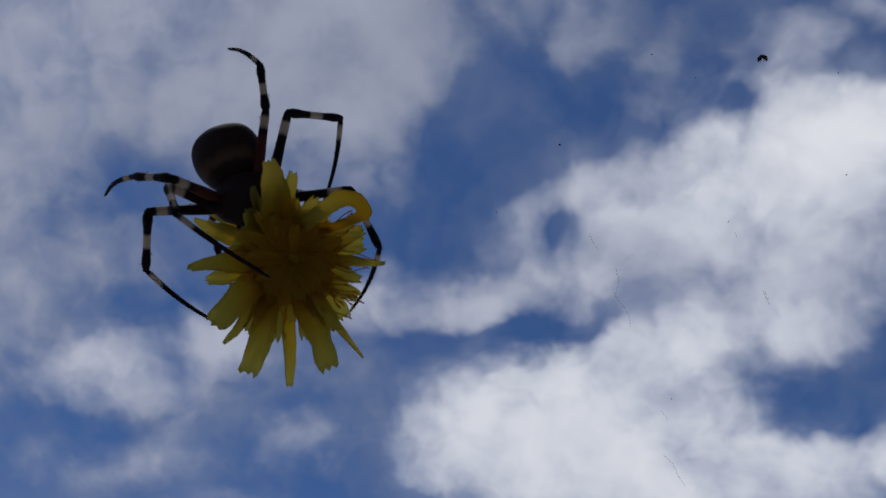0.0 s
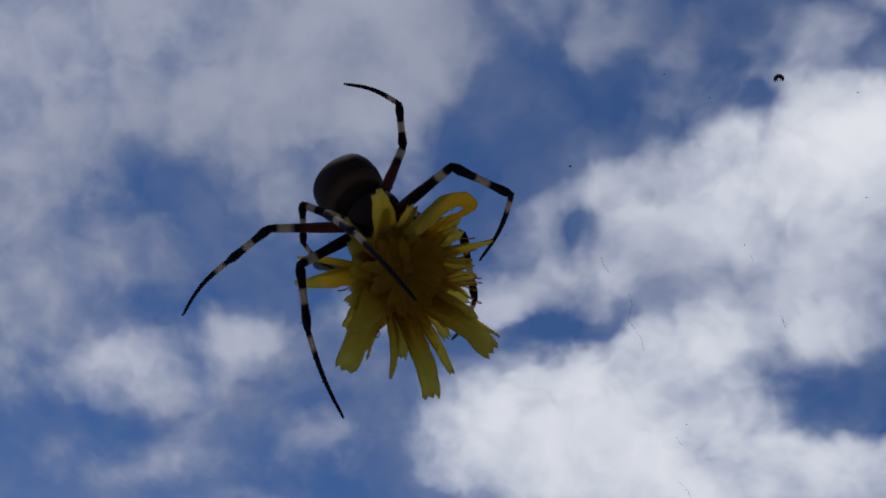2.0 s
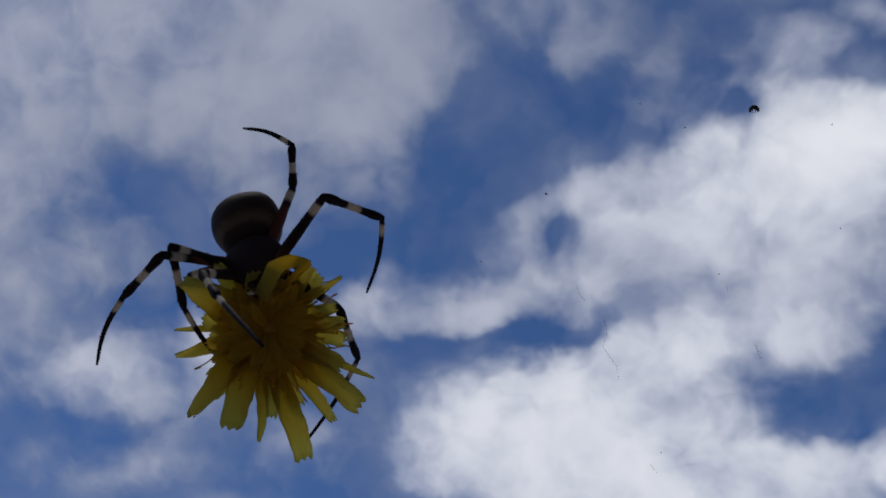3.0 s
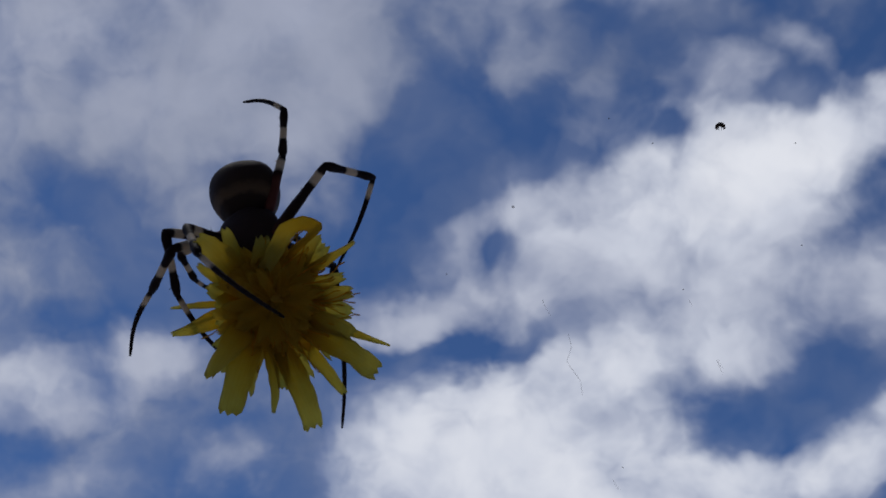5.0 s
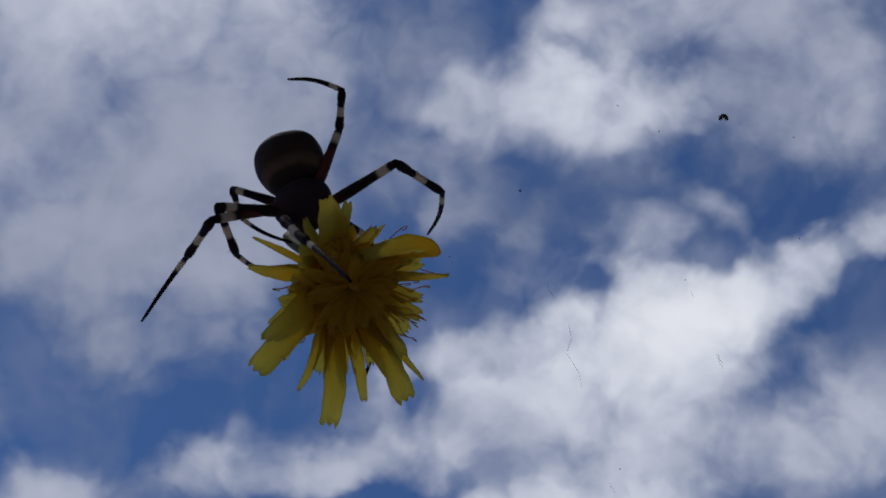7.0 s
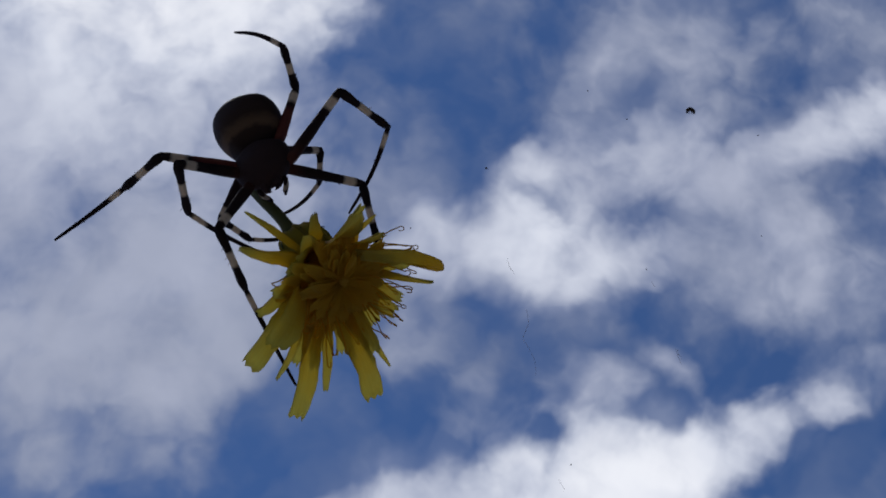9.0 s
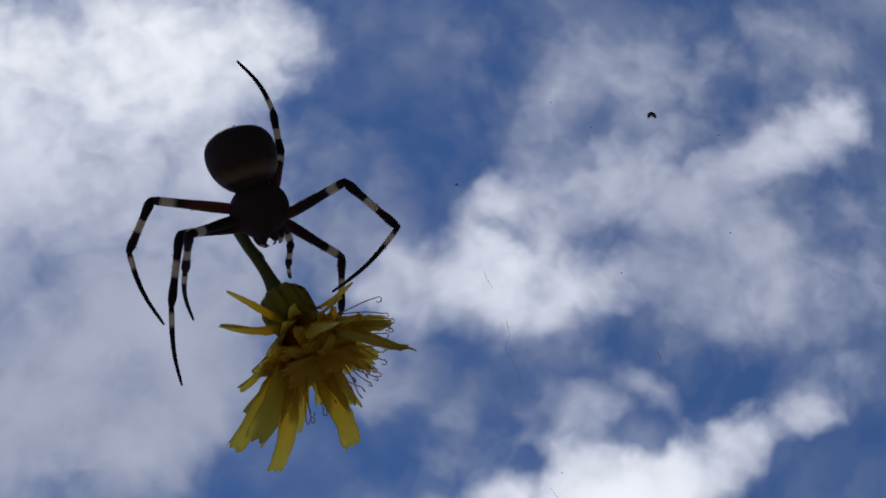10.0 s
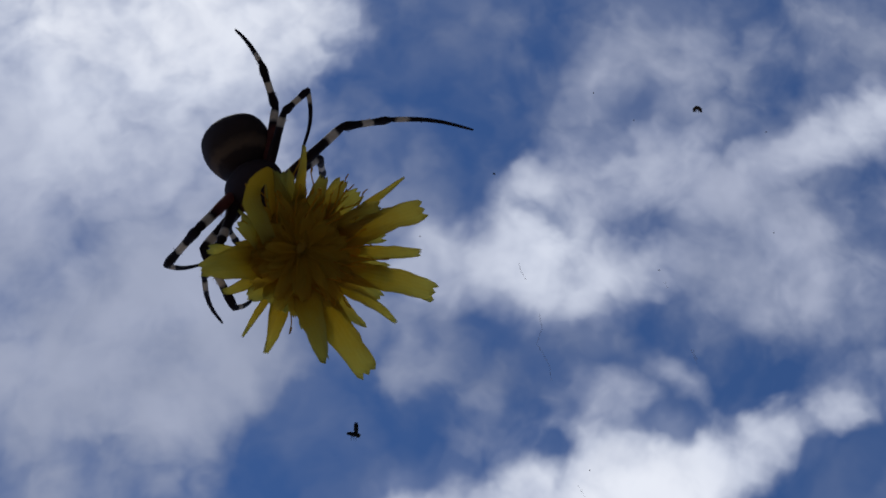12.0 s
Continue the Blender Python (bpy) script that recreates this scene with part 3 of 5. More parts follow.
def build_spider():
    rng = random.Random(4)
    spider = tagged(new("spider"), "large dark orb-weaver spider with pale-ringed legs holding a yellow flower", "spider")
    bm = bmesh.new()

    def egg(c):
        wide = 1.0 - 0.15 * c.y - 0.05 * c.y * c.y
        full = (abs(c.x) ** 3 + abs(c.y) ** 3 + abs(c.z) ** 3) ** (-1 / 3)
        full = 1 + (full - 1) * 0.4
        return Vector((c.x * wide * full, c.y * full, c.z * wide * full))

    blob(bm, (0, -5.2, 0), (6.1, 5.85, 5.6), 40, 28, 0.03, egg)
    abdomen = part("abdomen", bm, ABDOMEN, spider, "globular dark brown abdomen with a pale band and its lit rim painted in")
    for x, y in ((-0.7, -10.4), (0.7, -10.4), (0.0, -10.8)):
        bm = bmesh.new()
        tube(bm, [(x, y + 0.8, -1.2), (x, y - 0.2, -1.6), (x, y - 0.9, -1.9)], [0.6, 0.5, 0.2], 8)
        part("spinneret", bm, CARAPACE, abdomen)

    bm = bmesh.new()

    def shield(c):
        wide = 1.0 - 0.22 * max(0.0, c.y) ** 1.5
        return Vector((c.x * wide, c.y, c.z * (1.0 - 0.15 * c.y)))

    blob(bm, (0, 4.0, 0), (5.3, 4.9, 3.3), 32, 20, 0.05, shield)
    head = part("cephalothorax", bm, CARAPACE, spider, "black rounded cephalothorax")
    for x in (-1, 1):
        bm = bmesh.new()
        blob(bm, (x * 1.05, 8.3, -0.2), (0.95, 1.5, 1.1), 12, 8, 0.06)
        tube(bm, [(x * 1.0, 9.4, -0.2), (x * 0.8, 10.0, -0.1), (x * 0.3, 10.3, 0)], [0.35, 0.25, 0.08], 6)
        part("chelicera", bm, CARAPACE, head)
        bm = bmesh.new()
        tube(bm, [(x * 1.8, 7.0, -0.4), (x * 2.4, 8.2, -0.9), (x * 2.1, 9.2, -1.3), (x * 1.5, 9.8, -1.8), (x * 1.2, 10.1, -2.4)],
             [0.5, 0.5, 0.48, 0.42, 0.2], 8)
        part("pedipalp", bm, TIBIA, spider)
        for k, (ex, ey) in enumerate(((0.45, 7.9), (1.2, 7.6))):
            bm = bmesh.new()
            blob(bm, (x * ex, ey, -1.5 + 0.3 * k), (0.22, 0.22, 0.22), 8, 6)
            part("eye", bm, CARAPACE, head)
    for name, (hip, size) in LEGS.items():
        x, y, _ = hip
        side = 1 if x > 0 else -1
        bm = bmesh.new()
        tube(bm, [(x - side * 1.6, y * 0.9 + 0.4, 0.5), (x - side * 0.5, y, 0.3), (x + side * 0.25, y + 0.05, 0)], [0.95, 0.95, 0.8], 10)
        leg = part("leg", bm, CARAPACE, spider, "long dark jointed leg with white rings")
        thin = 0.85 if "third" in name else 1.0
        femur = leg_segment("femur", size[0], 0.88 * thin, 0.76 * thin, FEMUR_RED if "hind" in name else FEMUR, leg, rng, spines=4)
        tibia = leg_segment("tibia", size[1], 0.66 * thin, 0.6 * thin, TIBIA, leg, rng, knee=0.2, spines=9)
        tarsus = leg_segment("tarsus", size[2], 0.52 * thin, 0.25, TARSUS, leg, rng, bend=0.85, spines=6)
        legs[name] = (Vector(hip), size, (femur, tibia, tarsus))
    return spider


spider = build_spider()


# ---- the flower: its face looks along +z, the stem leaves along -z ----
# long straps: name, tip in millimetres, width, share of the width left at the tip
petals = {}
STRAPS = [
    ("pointed", (-15.6, -0.4, -4.0), 3.6, 0.25),
    ("upper_west", (-16.4, -7.7, 12.6), 4.2, 0.75),
    ("lower_west", (-14.4, -14.5, 8.0), 4.5, 0.8),
    ("slim", (-6.9, -16.4, 7.4), 2.3, 0.3),
    ("longest", (-2.1, -20.1, 10.5), 4.0, 0.75),
    ("pale", (6.2, -18.5, 4.6), 2.7, 0.55),
    ("broad_east", (9.5, -14.8, 12.0), 4.0, 0.85),
    ("thin_east", (16.0, -12.5, 6.3), 1.7, 0.2),
    ("small_east", (14.6, 4.7, 7.4), 2.4, 0.35),
    ("crown", (-10.6, 12.8, 10.5), 5.2, 0.4),
    ("curled", (4.1, 10.6, -1.6), 1.1, 0.4),
    ("", (-13.6, 3.4, -8.5), 1.3, 0.3),
    ("", (-9.5, 9.0, 1.0), 2.2, 0.4),
]


def blade(flower, rng, path, side_at, width, tip_share, teeth_size=0.7, crimp=0.07, tissue=None):
    """One strap-shaped ray floret along a path: a thin cupped sheet with a narrow foot and a toothed end."""
    bm = bmesh.new()
    uv = bm.loops.layers.uv.new("uv")
    steps, cols, thick = len(path) - 1, 6, 0.08
    ragged = [(rng.gauss(0, 0.06), rng.gauss(0, 0.06)) for _ in range(steps + 1)]
    teeth = [rng.uniform(-0.3, 0.3) + (teeth_size if k in (1, 3, 5) else -teeth_size * 0.4) for k in range(cols + 1)]
    wave = rng.uniform(0, 6.28)
    grid = {}
    for i, p in enumerate(path):
        s = i / steps
        d = (path[min(i + 1, steps)] - path[max(i - 1, 0)]).normalized()
        side = side_at(s)
        side = (side - d * side.dot(d)).normalized()
        up = d.cross(side)
        w = width * (0.42 + 0.58 * min(1.0, s * 1.8) ** 0.8) * (1 - (1 - tip_share) * max(0.0, (s - 0.55) / 0.45) ** 1.7)
        for k in range(cols + 1):
            q = k / cols - 0.5
            cup = (q * q - 0.1) * width * 0.6 * (1.1 - 0.6 * s) + crimp * width * math.sin(8 * s + 6 * q + wave) * s
            end = d * (teeth[k] * tip_share * max(0.0, (s - 0.9) / 0.1))
            c = p + side * (w * q * (1 + 0.06 * math.sin(9 * s + wave + 3 * q) + ragged[i][k > cols // 2])) + up * cup + end
            for layer in (0, 1):
                grid[i, k, layer] = (bm.verts.new((c + up * thick * (layer - 0.5)) * MM), (k / cols, s))

    def quad(keys):
        f = bm.faces.new([grid[k][0] for k in keys])
        for loop, k in zip(f.loops, keys):
            loop[uv].uv = grid[k][1]

    for i in range(steps):
        for k in range(cols):
            quad([(i, k, 1), (i, k + 1, 1), (i + 1, k + 1, 1), (i + 1, k, 1)])
            quad([(i, k, 0), (i + 1, k, 0), (i + 1, k + 1, 0), (i, k + 1, 0)])
        quad([(i, 0, 0), (i, 0, 1), (i + 1, 0, 1), (i + 1, 0, 0)])
        quad([(i, cols, 0), (i + 1, cols, 0), (i + 1, cols, 1), (i, cols, 1)])
    for k in range(cols):
        quad([(0, k, 0), (0, k + 1, 0), (0, k + 1, 1), (0, k, 1)])
        quad([(steps, k, 0), (steps, k, 1), (steps, k + 1, 1), (steps, k + 1, 0)])
    return part("petal", bm, tissue or PETAL, flower)


def foot_of(tip, foot=2.9, height=-5.0):
    """Where a floret that ends at the tip leaves the cup."""
    out = Vector((tip[0], tip[1], 0)).normalized()
    return out * foot + Vector((0, 0, height))


def strap_petal(flower, rng, tip, width, tip_share, foot=2.9, sway=0.0, tissue=None):
    """A floret that rises out of the cup and bends outwards to its tip."""
    tip = Vector(tip)
    out = Vector((tip.x, tip.y, 0)).normalized()
    across = Vector((-out.y, out.x, 0))
    base = foot_of(tip, foot)
    reach = (tip - base).length
    a = base + out * reach * 0.12 + Vector((0, 0, reach * 0.30))
    b = tip - (tip - base).normalized() * reach * 0.3 - out * reach * 0.08 + Vector((0, 0, reach * 0.07)) + across * sway
    path = []
    for i in range(17):
        s = i / 16
        path.append(base * (1 - s) ** 3 + a * 3 * s * (1 - s) ** 2 + b * 3 * s * s * (1 - s) + tip * s ** 3)
    roll = radians(rng.gauss(0, 22))
    return blade(flower, rng, path, lambda s: across * math.cos(roll * s) + Vector((0, 0, 1)) * math.sin(roll * s), width, tip_share, tissue=tissue)


def combed_petal(flower, rng, turn, lift, reach, width):
    """A short floret that leaves the top of the dome and lies over it, outwards."""
    out = polar(turn, 0, 1)
    across = Vector((-out.y, out.x, 0))
    base = out * rng.uniform(0.1, 1.6) + Vector((0, 0, rng.uniform(2.0, 3.4)))
    tip = polar(turn + rng.uniform(-8, 8), lift, reach)
    mid = base.lerp(tip, 0.5) + Vector((0, 0, rng.uniform(0.3, 1.1)))
    path = [base * (1 - s) ** 2 + mid * 2 * s * (1 - s) + tip * s * s for s in (i / 10 for i in range(11))]
    return blade(flower, rng, path, lambda s: across, width, rng.uniform(0.3, 0.7), tissue=INNER)


def looped_petal(flower, rng, tip, width):
    """A strap folded back on itself, with a narrow eye between its two runs."""
    tip = Vector(tip)
    out = Vector((tip.x, tip.y, 0)).normalized()
    base = foot_of(tip, 2.0, -3.5)
    d = (tip - base).normalized()
    reach = (tip - base).length
    across = d.cross(Vector((0, 0, 1))).normalized()
    face = across.cross(d)
    path, flow = [], []
    for i in range(29):
        s = i / 28
        go = math.sin(math.pi / 2 * min(1.0, s / 0.52)) if s < 0.52 else 1 - 0.72 * ((s - 0.52) / 0.48) ** 1.5
        wide = 2.35 * math.cos(math.pi * min(1.0, max(0.0, (s - 0.36) / 0.32))) * min(1.0, s * 2.6)
        path.append(base + d * (reach - 1.5) * go + across * wide + face * 2.2 * (s - 0.5))
    for i in range(29):
        flow.append(face.cross(path[min(i + 1, 28)] - path[max(i - 1, 0)]).normalized())
    return blade(flower, rng, path, lambda s: flow[round(s * 28)] + face * 0.35, width, 0.8, 0.3, 0.03)


def thread(name, pts, radius, mat, parent, tip=0.6, sides=6):
    bm = bmesh.new()
    tube(bm, pts, [radius * (1 - (1 - tip) * i / (len(pts) - 1)) for i in range(len(pts))], sides)
    return part(name, bm, mat, parent)


def polar(turn, lift, reach):
    a, e = radians(turn), radians(lift)
    return Vector((math.cos(a) * math.cos(e), math.sin(a) * math.cos(e), math.sin(e))) * reach


def build_flower():
    rng = random.Random(11)
    flower = tagged(new("flower"), "ragged yellow flower head on a short green stem", "flower")
    for name, tip, width, share in STRAPS:
        petal = strap_petal(flower, rng, tip, width, share, sway=rng.uniform(-0.8, 0.8))
        if name:
            petals[name] = (petal, foot_of(tip), Vector(tip))
    petals["folded"] = (looped_petal(flower, rng, (5.2, 11.1, 15.0), 2.8), foot_of((5.2, 11.1, 15.0), 2.0, -3.5), Vector((5.2, 11.1, 15.0)))
    # a second, uneven row of shorter florets stands between the long ones
    for turn, reach in ((-12, 13), (-26, 14), (-47, 15), (-64, 14.5), (-84, 14.5), (-104, 15), (-124, 15), (-146, 14.5), (-158, 12.5), (-174, 9.5), (166, 9), (150, 10),
                        (112, 14), (92, 12), (40, 13), (27, 13), (3, 13)):
        strap_petal(flower, rng, polar(turn + rng.uniform(-3, 3), rng.uniform(4, 32), reach * rng.uniform(0.93, 1.05)), rng.uniform(3.0, 4.3), rng.uniform(0.4, 0.8), 2.0, rng.uniform(-1, 1))
    # short florets lie combed outwards over the dome in the middle
    for i in range(52):
        combed_petal(flower, rng, i * 137.5, 46 - 34 * math.sqrt((i + 0.5) / 52) + rng.uniform(-6, 6), rng.uniform(6.5, 8.5) + 2.8 * i / 52, rng.uniform(1.9, 2.9))
    # forked styles curl out between them, most at one side
    for i in range(46):
        a = radians(rng.gauss(-22, 62))
        r, reach = rng.uniform(0.5, 2.2), rng.uniform(10.5, 14.5)
        e = radians(rng.uniform(24, 62))
        pts = []
        for k in range(9):
            s = k / 8
            d = r + reach * s * math.cos(e)
            b = a + 0.18 * math.sin(3 * s + i)
            pts.append((d * math.cos(b), d * math.sin(b), -3 + reach * s * math.sin(e)))
        x, y, z = pts[-1]
        for k in range(1, 6):
            t = k * 0.9
            pts.append((x + 0.55 * math.sin(t) * math.cos(a), y + 0.55 * math.sin(t) * math.sin(a), z + 0.55 * (1 - math.cos(t))))
        thread("style", pts, 0.13, STYLE, flower, 0.6)
    bm = bmesh.new()
    blob(bm, (0, 0, -1.6), (3.7, 3.7, 4.9), 28, 20, 0.14)
    part("receptacle", bm, DISC, flower, "dense orange-yellow disc")
    # vase-shaped cup of bracts
    profile = [(-11.9, 1.2), (-11.3, 2.1), (-10.2, 3.3), (-8.6, 4.0), (-7.0, 4.1), (-5.4, 3.9), (-4.0, 3.7), (-4.2, 3.2)]
    bm = bmesh.new()
    tube(bm, [(0, 0, z) for z, r in profile], [r for z, r in profile], 22)
    cup = part("involucre", bm, CUP, flower, "swollen olive-green cup of bracts")
    for i in range(11):
        a = 2 * math.pi * i / 11
        out = Vector((math.cos(a), math.sin(a), 0))
        lip = rng.uniform(-3.6, -2.0)
        pts = [out * (r + 0.08) + Vector((0, 0, z)) for z, r in profile[1:7]] + [out * rng.uniform(4.0, 4.9) + Vector((0, 0, lip))]
        bm = bmesh.new()
        tube(bm, pts, [0.2, 0.35, 0.4, 0.4, 0.35, 0.25, 0.06], 6)
        part("bract", bm, CUP, cup)
    for i in range(6):
        a = 2 * math.pi * i / 6 + 0.2
        out = Vector((math.cos(a), math.sin(a), 0))
        bm = bmesh.new()
        tube(bm, [out * 1.5 + Vector((0, 0, -11.5)), out * 2.8 + Vector((0, 0, -10.4)), out * 3.9 + Vector((0, 0, -8.9)), out * rng.uniform(4.2, 4.9) + Vector((0, 0, -7.6))],
             [0.25, 0.34, 0.26, 0.05], 6)
        part("bract", bm, STEM, cup)
    bm = bmesh.new()
    end = Vector((0.6, 1.9, -29.2))
    tube(bm, [Vector((0, 0, -11.4)).lerp(end, k / 10) + Vector((0.2 * math.sin(k * 0.7), 0.25 * math.sin(k * 0.5), 0)) * min(1, k) for k in range(11)],
         [1.5, 1.25, 1.1, 1.05, 1.05, 1.0, 1.05, 1.05, 1.1, 1.2, 1.15], 14)
    part("stem", bm, STEM, flower, "short hollow green stem")
    return flower


flower = build_flower()


# ---- small things caught in the web ----
WEB = pose(0, 0, 0, 139.48, 2.59, -6.93)


def set_down(ob, place):
    ob.matrix_world = Matrix.Translation(place) @ WEB
    return ob


def husk(place):
    ob = set_down(tagged(new("insect_husk"), "tiny dark shrivelled insect husk caught in the web", "insect"), place)
    bm = bmesh.new()
    tube(bm, [(-0.7, -0.46, 0), (-0.62, 0.05, 0.1), (-0.25, 0.33, 0.1), (0.16, 0.3, 0), (0.5, 0.05, 0), (0.66, -0.42, 0)], [0.16, 0.3, 0.35, 0.35, 0.3, 0.15], 10)
    body = part("husk_body", bm, HUSK, ob)
    for x in (-0.35, 0.1, 0.45):
        bm = bmesh.new()
        tube(bm, [(x, 0.1, 0), (x + 0.05, -0.35, 0.15), (x - 0.05, -0.6, 0.1)], [0.08, 0.06, 0.03], 5)
        part("husk_leg", bm, HUSK, body)


def speck(place):
    bm = bmesh.new()
    blob(bm, (0, 0, 0), (0.2, 0.17, 0.15), 10, 7, 0.5)
    blob(bm, (0.22, -0.09, 0), (0.09, 0.07, 0.07), 8, 6, 0.4)
    set_down(tagged(part("web_speck", bm, HUSK), "dark speck of debris caught in the web", "debris", "specks in the web"), place)


def mote(place):
    bm = bmesh.new()
    blob(bm, (0, 0, 0), (0.14, 0.1, 0.1), 8, 6, 0.5)
    set_down(tagged(part("web_speck", bm, HUSK), "tiny dark speck of dust caught in the web", "debris", "specks in the web"), place)


def loose_hair(place, pts):
    bm = bmesh.new()
    tube(bm, [(x, y, 0.1 * math.sin(i)) for i, (x, y) in enumerate(pts)], [0.026] + [0.026] * (len(pts) - 2) + [0.016], 5)
    set_down(tagged(part("silk_strand", bm, SILK), "short dusty strand of silk hanging in the web", "silk", "loose strands in the web"), place)


husk((0.05266, 0.08309, 1.57744))
speck((0.02067, 0.10016, 1.57628))
loose_hair((0.02580, 0.11081, 1.56470), [(0.00, 0.00), (0.49, -1.52), (1.37, -2.84)])
loose_hair((0.03169, 0.11966, 1.56462), [(0.00, 0.00), (0.47, -2.37), (-0.43, -4.97), (0.61, -6.52), (1.88, -8.60), (2.16, -11.02)])
loose_hair((0.05698, 0.11847, 1.55796), [(0.00, 0.00), (0.20, -0.92), (0.76, -1.65)])
loose_hair((0.05668, 0.11849, 1.55801), [(0.00, 0.00), (0.44, -1.27), (0.98, -2.54)])
loose_hair((0.05094, 0.10963, 1.56384), [(0.00, 0.00), (0.43, -1.06)])
mote((0.03505, 0.08426, 1.58043))
mote((0.04235, 0.08690, 1.57758))
mote((0.04279, 0.13935, 1.54975))
loose_hair((0.04220, 0.14997, 1.54425), [(0.00, 0.00), (1.55, -1.66), (2.46, -4.04), (3.69, -6.08)])
mote((0.06782, 0.09867, 1.56627))
mote((0.00973, 0.11157, 1.57104))
mote((0.06454, 0.08401, 1.57468))
loose_hair((0.04115, 0.14185, 1.54876), [(0.00, 0.00), (1.16, -1.81)])
mote((0.04979, 0.10814, 1.56486))


def build_fly():
    fly = tagged(new("fly"), "tiny black fly with raised wings hanging in the web", "fly")
    bm = bmesh.new()
    blob(bm, (0, 0, 0), (0.75, 0.42, 0.42), 12, 8, 0.08)
    blob(bm, (0.65, -0.2, 0), (0.42, 0.4, 0.4), 12, 8, 0.08)
    part("thorax", bm, FLYSKIN, fly)
    bm = bmesh.new()
    blob(bm, (-0.75, 0.12, 0), (0.6, 0.3, 0.32), 12, 8, 0.08)
    part("tail", bm, FLYSKIN, fly)
    for z in (-0.12, 0.14):
        bm = bmesh.new()
        blob(bm, (0.3 + z, 1.05, z), (0.28, 1.0, 0.05), 12, 8, 0.05)
        part("wing", bm, FLYSKIN, fly)
    for x in (-0.3, 0.1, 0.5):
        bm = bmesh.new()
        tube(bm, [(x, -0.3, 0), (x - 0.25, -0.65, 0.2), (x - 0.1, -0.95, 0.2)], [0.07, 0.05, 0.03], 5)
        part("fly_leg", bm, FLYSKIN, fly)
    return fly


fly = build_fly()


# ---- movement ----
def ease(times, values, t):
    """Smooth value between keys that never overshoots them."""
    i = min(max(np.searchsorted(times, t) - 1, 0), len(times) - 2)
    h = times[i + 1] - times[i]
    s = (t - times[i]) / h

    def slope(j):
        if j <= 0 or j >= len(times) - 1:
            return values[0] * 0
        a = (values[j] - values[j - 1]) / (times[j] - times[j - 1])
        b = (values[j + 1] - values[j]) / (times[j + 1] - times[j])
        return np.where(a * b > 0, 2 * a * b / np.where(np.abs(a + b) > 1e-9, a + b, 1), 0)

    m0, m1 = slope(i) * h, slope(i + 1) * h
    return ((2 * s**3 - 3 * s**2 + 1) * values[i] + (s**3 - 2 * s**2 + s) * m0 + (-2 * s**3 + 3 * s**2) * values[i + 1] + (s**3 - s**2) * m1)


def step_leg(leg, rows):
    """Rows: seconds, then knee, ankle and foot in the spider's space, in millimetres. The three segments keep their lengths."""
    hip, size, segments = leg
    times = [r[0] for r in rows]
    values = [np.array(r[1:], float) for r in rows]
    turns = [None, None, None]
    keys = ([], [], [])
    for k in range(121):
        t = k / 10
        joints = ease(times, values, t).reshape(3, 3)
        at = hip.copy()
        for i in range(3):
            d = (Vector(joints[i]) - at).normalized()
            turns[i] = d.to_track_quat("Z", "Y") if turns[i] is None else (turns[i] @ Vector((0, 0, 1))).rotation_difference(d) @ turns[i]
            if i == 2:
                # the last segment bows on the outer side of the leg
                bow = before - d * before.dot(d)
                x = turns[i] @ Vector((1, 0, 0)) * (0.5 if k else 0.02) + bow
                x = (x - d * x.dot(d)).normalized()
                turns[i] = Matrix((x, d.cross(x), d)).transposed().to_quaternion()
            before = d
            keys[i].append((t, Matrix.Translation(at * MM) @ turns[i].to_matrix().to_4x4()))
            at = at + d * size[i]
    for segment, row in zip(segments, keys):
        walk(segment, row)


def bend_petal(petal, rows):
    """Rows: seconds, then the tip in the flower's space, in millimetres. The floret turns about its foot."""
    ob, foot, tip = petal
    keys = []
    for t, *place in rows:
        turn = (tip - foot).rotation_difference(Vector(place) - foot)
        keys.append((t, Matrix.Translation(foot * MM) @ turn.to_matrix().to_4x4() @ Matrix.Translation(foot * -MM)))
    walk(ob, keys)


